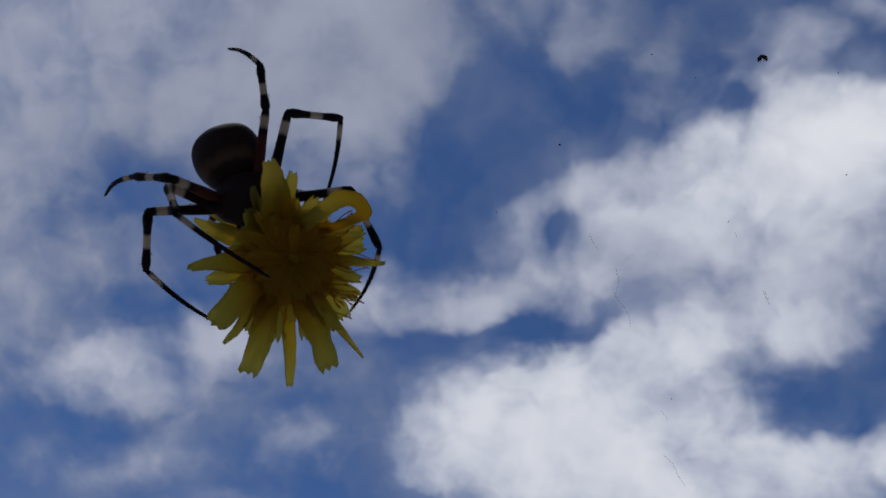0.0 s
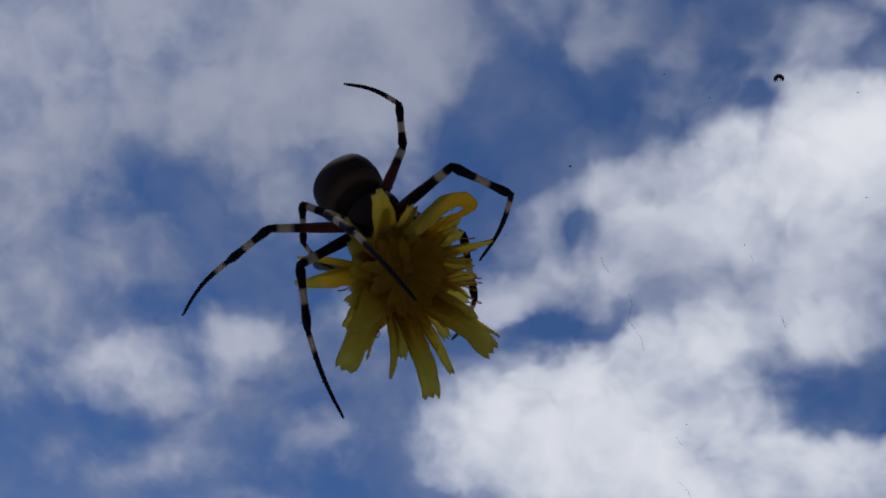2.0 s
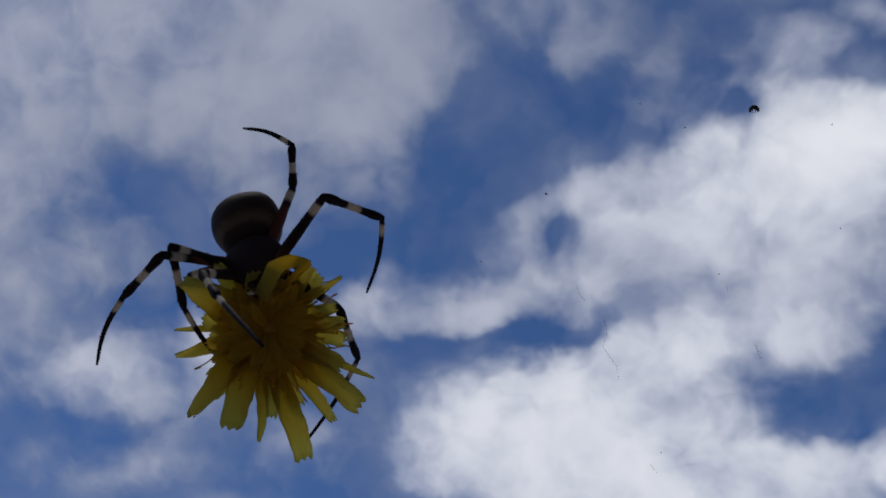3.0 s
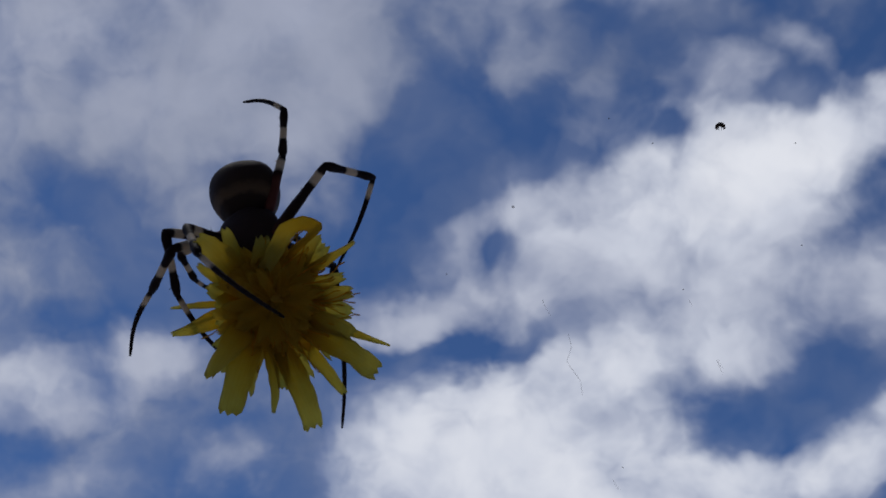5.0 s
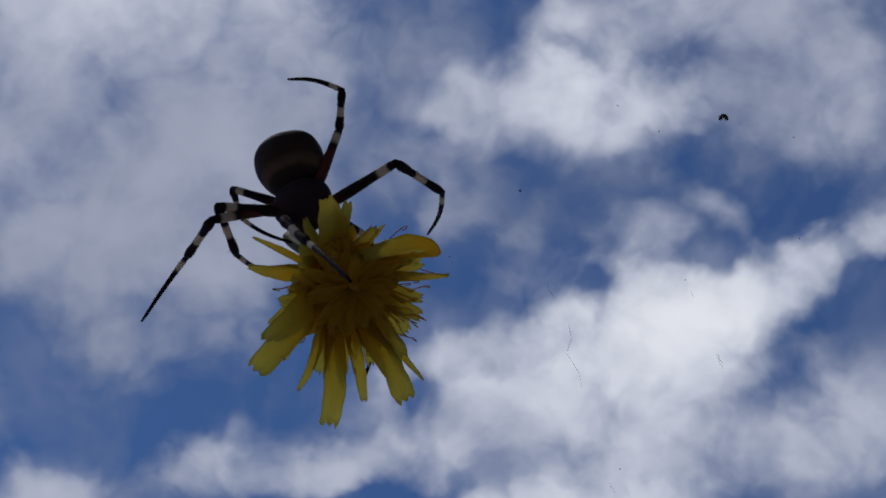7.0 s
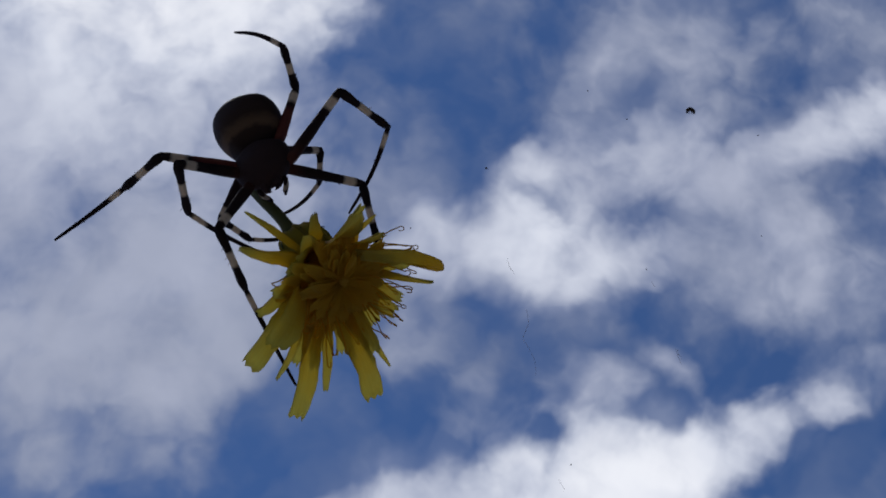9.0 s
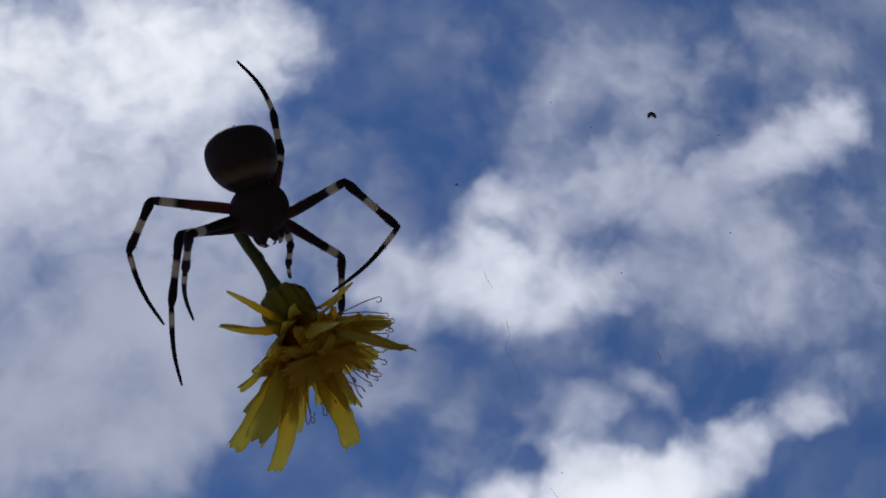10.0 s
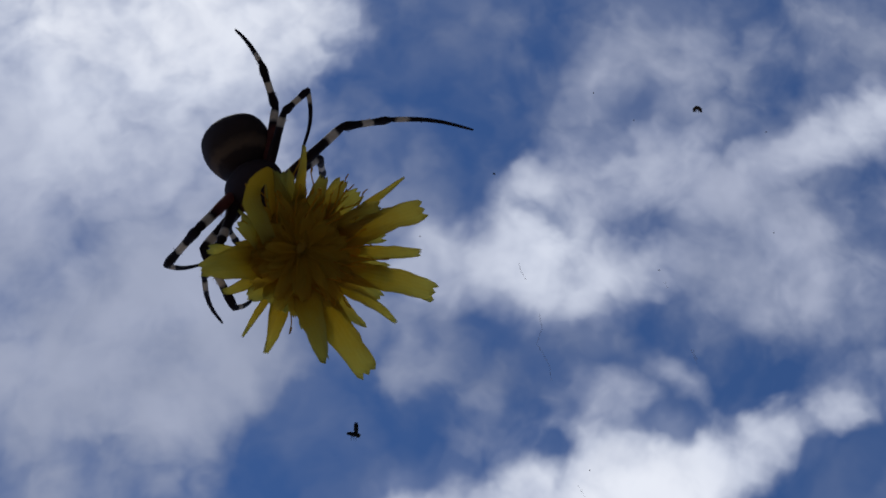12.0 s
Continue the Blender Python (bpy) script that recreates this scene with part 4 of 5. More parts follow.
def motions():
    walk(spider, [
    (0, pose(-0.03548, 0.10214, 1.56847, -108.00, 17.62, 161.48)),
    (0.1, pose(-0.03382, 0.09983, 1.57174, -96.20, 20.43, 158.27)),
    (0.2, pose(-0.03238, 0.09991, 1.57260, -97.51, 21.42, 157.18)),
    (0.3, pose(-0.03378, 0.10160, 1.57185, -95.71, 22.32, 156.18)),
    (0.4, pose(-0.03012, 0.10446, 1.56996, -100.88, 17.90, 161.71)),
    (0.5, pose(-0.02540, 0.10449, 1.57094, -107.55, 23.39, 155.07)),
    (0.6, pose(-0.02892, 0.10652, 1.56881, -99.49, 17.84, 162.19)),
    (0.7, pose(-0.03046, 0.10659, 1.56865, -95.76, 19.07, 161.04)),
    (0.8, pose(-0.02316, 0.10115, 1.57425, -91.63, 23.34, 156.03)),
    (0.9, pose(-0.02200, 0.09976, 1.57568, -99.05, 27.73, 150.26)),
    (1, pose(-0.02654, 0.10294, 1.57232, -98.87, 23.74, 156.11)),
    (1.2, pose(-0.02123, 0.10290, 1.57224, -99.21, 29.94, 147.35)),
    (1.3, pose(-0.02073, 0.10107, 1.57397, -96.73, 28.86, 149.13)),
    (1.5, pose(-0.02701, 0.10516, 1.56929, -100.92, 22.43, 158.21)),
    (1.7, pose(-0.02513, 0.10280, 1.57176, -96.08, 24.45, 155.21)),
    (1.8, pose(-0.02673, 0.10519, 1.56931, -96.09, 24.36, 155.14)),
    (2, pose(-0.01500, 0.10427, 1.57059, -101.71, 28.65, 148.62)),
    (2.2, pose(-0.03369, 0.10357, 1.57102, -96.82, 14.35, 166.66)),
    (2.3, pose(-0.02611, 0.10592, 1.56897, -92.83, 17.97, 162.47)),
    (2.4, pose(-0.01507, 0.10602, 1.56923, -91.42, 20.74, 159.07)),
    (2.5, pose(-0.01711, 0.10415, 1.57116, -94.58, 18.63, 161.51)),
    (2.7, pose(-0.03200, 0.10673, 1.56899, -90.90, 15.55, 164.33)),
    (4.3, pose(-0.01090, 0.10464, 1.57515, -104.51, 18.63, 154.74)),
    (4.5, pose(-0.02447, 0.10677, 1.57484, -106.38, 9.46, 164.65)),
    (4.6, pose(-0.02984, 0.10801, 1.57431, -100.00, 4.43, 169.99)),
    (4.7, pose(-0.02317, 0.10836, 1.57356, -100.65, 10.54, 163.33)),
    (4.8, pose(-0.01423, 0.10808, 1.57318, -101.73, 16.40, 156.57)),
    (4.9, pose(-0.01455, 0.10639, 1.57499, -95.94, 17.51, 155.20)),
    (5, pose(-0.02476, 0.10483, 1.57764, -95.78, 9.33, 164.46)),
    (5.1, pose(-0.03287, 0.10399, 1.57995, -87.03, 7.37, 166.28)),
    (5.2, pose(-0.02504, 0.10860, 1.57546, -97.47, 11.36, 161.65)),
    (5.3, pose(-0.01478, 0.11100, 1.57277, -102.69, 18.35, 153.17)),
    (5.4, pose(-0.01280, 0.11051, 1.57365, -112.63, 15.00, 156.89)),
    (5.5, pose(-0.01971, 0.10852, 1.57697, -101.89, 9.00, 163.37)),
    (5.7, pose(-0.02045, 0.10630, 1.57764, -108.18, 7.94, 163.03)),
    (5.8, pose(-0.01343, 0.10531, 1.57680, -114.36, 14.15, 154.84)),
    (6, pose(-0.02319, 0.10696, 1.57517, -114.82, 3.36, 166.12)),
    (6.2, pose(-0.01842, 0.10671, 1.57576, -121.03, 9.99, 156.65)),
    (6.3, pose(-0.01314, 0.10733, 1.57488, -128.54, 13.22, 151.56)),
    (6.5, pose(-0.01962, 0.10521, 1.57838, -105.53, 7.79, 157.18)),
    (6.7, pose(-0.01898, 0.10497, 1.57899, -106.48, 8.36, 155.36)),
    (7, pose(-0.01729, 0.10523, 1.57897, -110.21, 8.72, 153.15)),
    (7.2, pose(-0.02051, 0.10885, 1.57863, -114.40, 8.68, 151.69)),
    (7.5, pose(-0.01741, 0.10502, 1.58256, -114.30, 10.85, 145.47)),
    (7.7, pose(-0.01878, 0.10913, 1.58448, -109.15, 12.09, 141.63)),
    (9.3, pose(-0.01722, 0.10668, 1.58055, -122.51, 5.70, 142.68)),
    (9.5, pose(-0.01478, 0.10983, 1.58035, -138.32, -0.90, 152.56)),
    (9.6, pose(-0.01369, 0.10926, 1.57995, -156.53, 3.10, 143.80)),
    (9.7, pose(-0.01309, 0.10603, 1.58072, -138.45, 1.12, 148.82)),
    (9.8, pose(-0.01246, 0.10459, 1.58081, -119.92, -0.35, 152.51)),
    (10, pose(-0.01377, 0.10707, 1.57943, -154.94, 0.05, 152.43)),
    (10.1, pose(-0.01378, 0.10762, 1.57939, -140.08, 1.84, 149.18)),
    (10.2, pose(-0.01465, 0.10714, 1.57997, -154.78, 1.89, 149.62)),
    (10.3, pose(-0.01517, 0.10643, 1.58059, -154.68, 2.13, 149.67)),
    (10.5, pose(-0.01621, 0.10734, 1.58083, -154.67, 4.12, 146.59)),
    (10.7, pose(-0.01420, 0.10638, 1.58023, -135.93, 3.90, 147.76)),
    (10.8, pose(-0.01369, 0.10451, 1.58064, -155.08, 5.13, 145.47)),
    (11, pose(-0.01346, 0.10303, 1.58063, -155.54, 6.48, 143.19)),
    (11.2, pose(-0.02120, 0.10722, 1.58049, -136.30, 4.60, 147.81)),
    (11.3, pose(-0.02116, 0.10851, 1.58005, -134.06, 5.77, 145.52)),
    (11.5, pose(-0.01099, 0.10683, 1.57928, -155.89, 7.49, 142.21)),
    (11.6, pose(-0.00757, 0.10534, 1.57959, -155.64, 7.02, 143.29)),
    (11.7, pose(-0.00891, 0.10627, 1.57966, -155.45, 6.76, 143.89)),
    (11.8, pose(-0.01414, 0.10959, 1.57937, -154.90, 4.73, 148.30)),
    (11.9, pose(-0.02055, 0.11245, 1.57949, -154.89, 5.31, 147.05)),
    (12, pose(-0.02051, 0.10897, 1.58131, -121.98, 7.66, 141.98)),
    ])
    walk(flower, [
    (0, pose(-0.02629, 0.10872, 1.55664, 129.83, -2.65, 31.15)),
    (0.1, pose(-0.02271, 0.10839, 1.55691, 128.74, -1.75, 34.21)),
    (0.2, pose(-0.02210, 0.10838, 1.55684, 127.70, -0.80, 37.26)),
    (0.3, pose(-0.02354, 0.10837, 1.55677, 126.72, 0.21, 40.28)),
    (0.4, pose(-0.01845, 0.11088, 1.55423, 125.78, 1.26, 43.29)),
    (0.5, pose(-0.01681, 0.11028, 1.55477, 124.90, 2.37, 46.28)),
    (0.6, pose(-0.02001, 0.11035, 1.55461, 124.21, 2.55, 46.18)),
    (0.7, pose(-0.02227, 0.11048, 1.55439, 123.52, 2.72, 46.08)),
    (0.8, pose(-0.01494, 0.10650, 1.55850, 122.82, 2.90, 45.98)),
    (0.9, pose(-0.01049, 0.10542, 1.55970, 122.13, 3.07, 45.87)),
    (1, pose(-0.01730, 0.10772, 1.55717, 121.44, 3.25, 45.77)),
    (1.2, pose(-0.01025, 0.10724, 1.55695, 120.90, -3.11, 41.77)),
    (1.3, pose(-0.00873, 0.10583, 1.55797, 120.80, -6.30, 39.78)),
    (1.5, pose(-0.01741, 0.10663, 1.55589, 120.93, -12.68, 35.77)),
    (1.7, pose(-0.01616, 0.10530, 1.55901, 123.40, -18.83, 31.85)),
    (1.8, pose(-0.01680, 0.10949, 1.55562, 124.84, -21.85, 29.73)),
    (2, pose(-0.00902, 0.10808, 1.55901, 128.20, -27.70, 25.07)),
    (2.2, pose(-0.02769, 0.11088, 1.55698, 130.38, -28.43, 22.77)),
    (2.3, pose(-0.01859, 0.11155, 1.55718, 131.49, -28.77, 21.61)),
    (2.4, pose(-0.00334, 0.11025, 1.55947, 132.60, -29.08, 20.43)),
    (2.5, pose(-0.00996, 0.11016, 1.56005, 133.73, -29.38, 19.24)),
    (2.7, pose(-0.02991, 0.11606, 1.55925, 139.99, -26.26, 1.21)),
    (4.3, pose(-0.00465, 0.11353, 1.55890, 126.91, -33.16, 12.25)),
    (4.5, pose(-0.02215, 0.11795, 1.56052, 129.63, -35.64, 0.01)),
    (4.6, pose(-0.02776, 0.11796, 1.56006, 130.22, -34.60, 1.14)),
    (4.7, pose(-0.01806, 0.11674, 1.55939, 130.82, -33.58, 2.26)),
    (4.8, pose(-0.00464, 0.11537, 1.55849, 131.44, -32.56, 3.39)),
    (4.9, pose(-0.00446, 0.11281, 1.55994, 132.07, -31.56, 4.51)),
    (5, pose(-0.02016, 0.11020, 1.56297, 132.72, -30.57, 5.64)),
    (5.1, pose(-0.02772, 0.11125, 1.56390, 134.72, -27.96, 6.79)),
    (5.2, pose(-0.01890, 0.11495, 1.56070, 136.74, -25.40, 8.01)),
    (5.3, pose(-0.00449, 0.11769, 1.55775, 138.78, -22.87, 9.30)),
    (5.4, pose(-0.00246, 0.11768, 1.55867, 140.84, -20.39, 10.67)),
    (5.5, pose(-0.01321, 0.11568, 1.56294, 142.93, -17.96, 12.11)),
    (5.7, pose(-0.01171, 0.11581, 1.56107, 144.94, -17.94, 10.38)),
    (5.8, pose(-0.00180, 0.11407, 1.56046, 145.94, -17.90, 9.51)),
    (6, pose(-0.01759, 0.11596, 1.55940, 147.94, -17.80, 7.78)),
    (6.2, pose(-0.00646, 0.11545, 1.55855, 148.53, -17.14, 10.73)),
    (6.3, pose(-0.00049, 0.11557, 1.55761, 148.83, -16.82, 12.20)),
    (6.5, pose(-0.01144, 0.11209, 1.56221, 149.47, -16.20, 15.14)),
    (6.7, pose(-0.00875, 0.11260, 1.56140, 150.37, -16.15, 16.37)),
    (7, pose(-0.00841, 0.11173, 1.56169, 151.72, -16.12, 18.23)),
    (7.2, pose(-0.01105, 0.11716, 1.55995, 151.22, -17.97, 26.37)),
    (7.5, pose(-0.00291, 0.11208, 1.56356, 149.96, -20.58, 38.78)),
    (7.7, pose(-0.00525, 0.11610, 1.56484, 150.14, -21.25, 37.97)),
    (9.3, pose(-0.00236, 0.11647, 1.55871, 177.83, -35.21, 7.79)),
    (9.5, pose(-0.00575, 0.12283, 1.56060, -173.63, -22.50, -14.17)),
    (9.6, pose(-0.00189, 0.12276, 1.56056, -172.64, -25.44, -8.84)),
    (9.7, pose(-0.00338, 0.12115, 1.56228, -171.93, -28.46, -3.42)),
    (9.8, pose(-0.00375, 0.11934, 1.56389, -171.53, -31.52, 2.12)),
    (10, pose(-0.00132, 0.12578, 1.56236, -171.83, -37.67, 13.76)),
    (10.1, pose(0.00083, 0.12177, 1.56318, -173.00, -37.42, 11.28)),
    (10.2, pose(-0.00038, 0.12109, 1.56333, -174.18, -37.21, 8.81)),
    (10.3, pose(-0.00071, 0.12206, 1.56260, -175.36, -37.04, 6.34)),
    (10.5, pose(-0.00108, 0.12075, 1.56249, -177.75, -36.82, 1.39)),
    (10.7, pose(-0.00057, 0.11555, 1.56235, -177.52, -36.39, -3.00)),
    (10.8, pose(0.00197, 0.11401, 1.56138, -177.42, -36.17, -5.19)),
    (11, pose(0.00205, 0.11249, 1.55975, -177.25, -35.71, -9.54)),
    (11.2, pose(-0.00720, 0.11697, 1.56018, -175.08, -37.88, -11.82)),
    (11.3, pose(-0.00713, 0.11798, 1.56006, -173.93, -38.94, -13.02)),
    (11.5, pose(0.00732, 0.11664, 1.55882, -171.49, -41.00, -15.57)),
    (11.6, pose(0.01238, 0.12154, 1.56390, -168.33, -47.43, -2.68)),
    (11.7, pose(0.01186, 0.12046, 1.56430, -144.81, -42.54, -35.02)),
    (11.8, pose(0.00547, 0.11954, 1.56366, -138.25, -24.37, -66.07)),
    (11.9, pose(0.00042, 0.12160, 1.56159, -142.32, -22.33, -74.10)),
    (12, pose(-0.01010, 0.11455, 1.56311, -179.04, -40.54, -78.90)),
    ])
    pointed_first = [(0, -15.4, 1.4, -6.7), (0.5, -15, 1.2, -8.9), (1.5, -14.8, 0.2, -9.5), (2, -15.6, -0.7, -6.1), (2.5, -15.5, -1.4, -6.2), (2.7, -14.8, 0.2, -0.6)]
    pointed_middle = [(4.3, -15.6, -0.3, -6.2), (4.5, -15.6, -0.2, -4), (5.5, -15.6, -0.8, -4), (6, -15.6, -0.8, -5), (6.5, -15.6, -0.6, -3.6), (7, -15.4, -0.4, -2.6), (7.5, -15.6, -0.2, -3.8), (7.7, -15.6, -0.8, -3.7)]
    pointed_last = [(9.3, -15.5, -0.5, -3.5), (9.5, -15.6, -0.3, -3.8), (10, -15.6, -0, -4.4), (10.5, -15.6, -0.1, -3.6), (11, -15.5, 0.3, -3), (11.5, -15.5, 0.9, -3.1), (11.6, -15.6, 0, -3.8), (12, -15.6, -0.5, -4.6)]
    bend_petal(petals["pointed"], pointed_first + pointed_middle + pointed_last)
    upper_west_first = [(0, -15.9, -7.2, 13.2), (0.5, -16.1, -7.4, 12.9), (1, -16.2, -7.3, 12.9), (1.5, -15.4, -8.3, 13.1), (2.7, -15.8, -7, 13.3)]
    upper_west_middle = [(4.5, -15, -7.5, 13.7), (5, -15.4, -6.8, 13.6), (5.5, -15.6, -7.4, 13.3), (6, -15.8, -7.2, 13.2), (6.5, -15.8, -7.4, 13.2), (7, -15.7, -7.4, 13.2)]
    upper_west_last = [(11.8, -16.6, -5.2, 13.2), (11.9, -15.5, -4.7, 14.1), (12, -16.2, -6.8, 13)]
    bend_petal(petals["upper_west"], upper_west_first + upper_west_middle + upper_west_last)
    lower_west_first = [(0, -10.3, -13.9, 11.4), (0.5, -13.2, -13.9, 9.5), (1, -12.7, -14.5, 9.5), (1.5, -15.3, -12.2, 9.1), (2, -15.5, -13.4, 7.8), (2.5, -15.1, -11.6, 9.7), (2.7, -11.2, -11.1, 12.6)]
    lower_west_middle = [(4.5, -14, -10.8, 11), (5, -14, -13.5, 9.3), (5.5, -14.7, -11.4, 10.1), (6, -14.5, -11.4, 10.3), (6.5, -15, -12.2, 9.4), (7, -14.9, -13.3, 8.6), (7.5, -15.3, -15.1, 6.4), (7.7, -15.7, -13.6, 7.5)]
    lower_west_last = [(11.7, -14.3, -12, 10), (11.8, -11.4, -14.1, 10.6), (11.9, -11.9, -14, 10.4), (12, -15.7, -14.8, 6.4)]
    bend_petal(petals["lower_west"], lower_west_first + lower_west_middle + lower_west_last)
    slim_first = [(0, -6.9, -16.4, 7.4)]
    slim_middle = [(4.3, -7.3, -16.2, 7.5), (4.5, -6.5, -17.1, 6.8), (5, -6.9, -16.3, 7.5), (5.5, -6.7, -16.3, 7.6), (6, -6.3, -15.9, 8.2), (6.5, -6.7, -16.7, 7.2), (7, -6.9, -16.3, 7.5), (7.5, -7.5, -16, 7.6), (7.7, -7.3, -16.2, 7.4)]
    slim_last = [(9.3, -8.1, -15.1, 8.2), (9.5, -9, -16.7, 5.8), (10, -6.1, -16.6, 7.6), (10.5, -7.4, -15.8, 7.8), (11, -8.3, -15.2, 7.9), (11.5, -6.9, -16.6, 7.2), (11.6, -7.5, -15.4, 8.1), (11.9, -5.6, -17, 7.3), (12, -7, -16.8, 7)]
    bend_petal(petals["slim"], slim_first + slim_middle + slim_last)
    longest_first = [(0, -2.7, -19.5, 11.1), (0.5, -2.3, -19.6, 11), (1, -2.2, -19.9, 10.7), (1.5, -2.1, -19.7, 10.9), (2, -2.1, -19.5, 11.1), (2.5, -2.2, -20, 10.6), (2.7, -1.2, -21.3, 9.1)]
    longest_middle = [(4.3, -2.1, -19.6, 11), (4.5, -2, -20.4, 10.2), (5, -2.3, -20.2, 10.3), (5.5, -1.4, -20, 10.7), (6, -1.5, -20.3, 10.3), (6.5, -1.2, -20.4, 10.3), (7, -1.7, -20.4, 10.2), (7.5, -2.2, -19.7, 10.9), (7.7, -1.8, -19.8, 10.8)]
    longest_last = [(9.3, -1.9, -20.7, 9.8), (9.5, -2, -19.5, 11.2), (10, -2.1, -20.8, 9.7), (10.5, -3.2, -19.9, 10.5), (11, -2.5, -20.3, 10.2), (11.5, -2.1, -21, 9.5), (11.6, -1.4, -21.5, 8.8), (11.7, -2.6, -21.5, 8.7), (11.8, -2.4, -20.1, 10.5), (11.9, -2.5, -19.6, 11), (12, -1.4, -20.5, 10.1)]
    bend_petal(petals["longest"], longest_first + longest_middle + longest_last)
    pale_first = [(0, 8.2, -20.2, -1.6), (0.5, 9.5, -19.6, -1.7), (1, 9.9, -19.6, -3.4), (1.5, 8.6, -19.8, -0.9), (2, 4.9, -17.2, 7), (2.5, 7.3, -18.7, 3.6), (2.7, 5.9, -18.4, 4.9)]
    pale_middle = [(4.3, 6, -17.4, 6.3), (4.5, 5.7, -17.6, 6.2), (5, 5.8, -17.9, 5.7), (5.5, 5.3, -17.1, 6.9), (6, 5.6, -17.1, 6.8), (6.5, 5, -16.7, 7.5), (7, 5.2, -17.3, 6.8), (7.5, 4.3, -17.6, 6.6), (7.7, 4.8, -17.5, 6.6)]
    pale_last = [(9.3, 4.9, -17.7, 6.4), (9.5, 5.9, -18.9, 4.1), (10.5, 5.7, -18.4, 5), (11, 5.2, -17.5, 6.5), (11.5, 6, -18.4, 4.9), (11.8, 4.9, -19.5, 3.4), (11.9, 4.1, -19.7, 3.5), (12, 5.1, -17.6, 6.3)]
    bend_petal(petals["pale"], pale_first + pale_middle + pale_last)
    broad_east_first = [(0, 9, -15.1, 12), (0.5, 7.9, -14.5, 12.9), (1, 8.4, -14.6, 12.6), (1.5, 9, -14.3, 12.6), (2, 8.4, -13.7, 13.2), (2.5, 9.4, -14.3, 12.4), (2.7, 9.4, -15.5, 11.5)]
    broad_east_middle = [(4.3, 9.6, -15.4, 11.5), (4.5, 10.5, -16.1, 10.4), (5, 9.8, -15.5, 11.3), (5.5, 9.6, -15.2, 11.7), (6, 9.9, -15.2, 11.5), (6.5, 9.3, -14.8, 12.1), (7, 9.3, -14.7, 12.2), (7.5, 7.1, -14.5, 13.2), (7.7, 9.6, -14.8, 11.9)]
    broad_east_last = [(9.3, 8.4, -14.1, 12.9), (9.5, 10.4, -15, 11.4), (10, 9.7, -14.3, 12.3), (10.5, 7.7, -13.2, 13.7), (11, 8.9, -13.6, 13.1), (11.5, 7.1, -11.8, 14.7), (11.6, 10.1, -14.7, 11.7), (11.7, 10.3, -15.2, 11.3), (11.8, 10.3, -14.5, 11.8), (11.9, 9.5, -14.1, 12.5), (12, 9.9, -14.8, 11.8)]
    bend_petal(petals["broad_east"], broad_east_first + broad_east_middle + broad_east_last)
    thin_east_first = [(0, 16.1, -12.1, 6.6), (0.5, 17.3, -11.7, 5.3), (1, 15.8, -11.7, 7.3), (1.5, 16.9, -11.9, 5.7), (2, 15.3, -12.7, 7), (2.5, 17.2, -13.1, 3.9), (2.7, 14, -13, 8)]
    thin_east_middle = [(4.3, 15.3, -13.3, 6.3), (4.5, 17.4, -13.9, 2.4), (5, 16.4, -13.5, 4.6), (5.5, 15.7, -13.4, 5.7), (6, 15.6, -13.5, 5.8), (6.5, 15.3, -13.1, 6.6), (7, 15.2, -13.1, 6.6)]
    thin_east_last = [(9.3, 16.1, -12, 6.6), (9.5, 16.8, -12.9, 4.8), (10, 16.2, -12.8, 5.7), (10.5, 16.3, -11.7, 6.6), (11, 15.8, -11.2, 7.6), (11.5, 16.2, -11.7, 6.8), (11.8, 16.4, -13.2, 5.1), (11.9, 16, -14.1, 4.5), (12, 15.8, -11.8, 7.1)]
    bend_petal(petals["thin_east"], thin_east_first + thin_east_middle + thin_east_last)
    small_east_first = [(0, 13.8, 4, 8.3), (0.5, 16.7, 4.8, 5), (1, 16.1, 4.8, 5.8), (1.5, 16.3, 5.1, 5.3), (2, 14.7, 3.9, 7.5), (2.5, 14.7, 4.5, 7.3), (2.7, 13.1, 5.5, 8.4)]
    small_east_middle = [(4.3, 15, 4.6, 7.1), (4.5, 12.9, 4.9, 8.7), (5, 14.5, 5.3, 7.3), (5.5, 13.9, 4.9, 8), (6, 13.7, 5, 8.1), (6.5, 14.4, 5, 7.5), (7, 14.2, 5.2, 7.6), (7.5, 13.7, 4.7, 8.2), (7.7, 14.1, 4.3, 7.9)]
    small_east_last = [(9.3, 13, 5.4, 8.5), (11, 13.7, 5, 8.1), (11.8, 14.8, 4.6, 7.3), (11.9, 14.9, 4.5, 7.2), (12, 14.8, 4.9, 7.2)]
    bend_petal(petals["small_east"], small_east_first + small_east_middle + small_east_last)
    crown_first = [(0, -10.6, 12.3, 10.9), (0.5, -10.5, 12.3, 10.9), (1, -10.6, 13.5, 10), (1.5, -10.5, 12.4, 10.8), (2, -9.7, 12.3, 11.3), (2.5, -10.5, 12.4, 10.8), (2.7, -11.6, 12.7, 10)]
    crown_middle = [(4.3, -8.8, 11.4, 12.2), (5, -10.9, 12.7, 10.4), (5.5, -11.2, 13.2, 9.8), (6, -11.1, 13.5, 9.8), (6.5, -10.8, 13.3, 10), (7, -11, 13.4, 9.8)]
    crown_last = [(12, -9.6, 13.2, 10.7)]
    bend_petal(petals["crown"], crown_first + crown_middle + crown_last)
    curled_first = [(0, 4.1, 10.6, -1.6)]
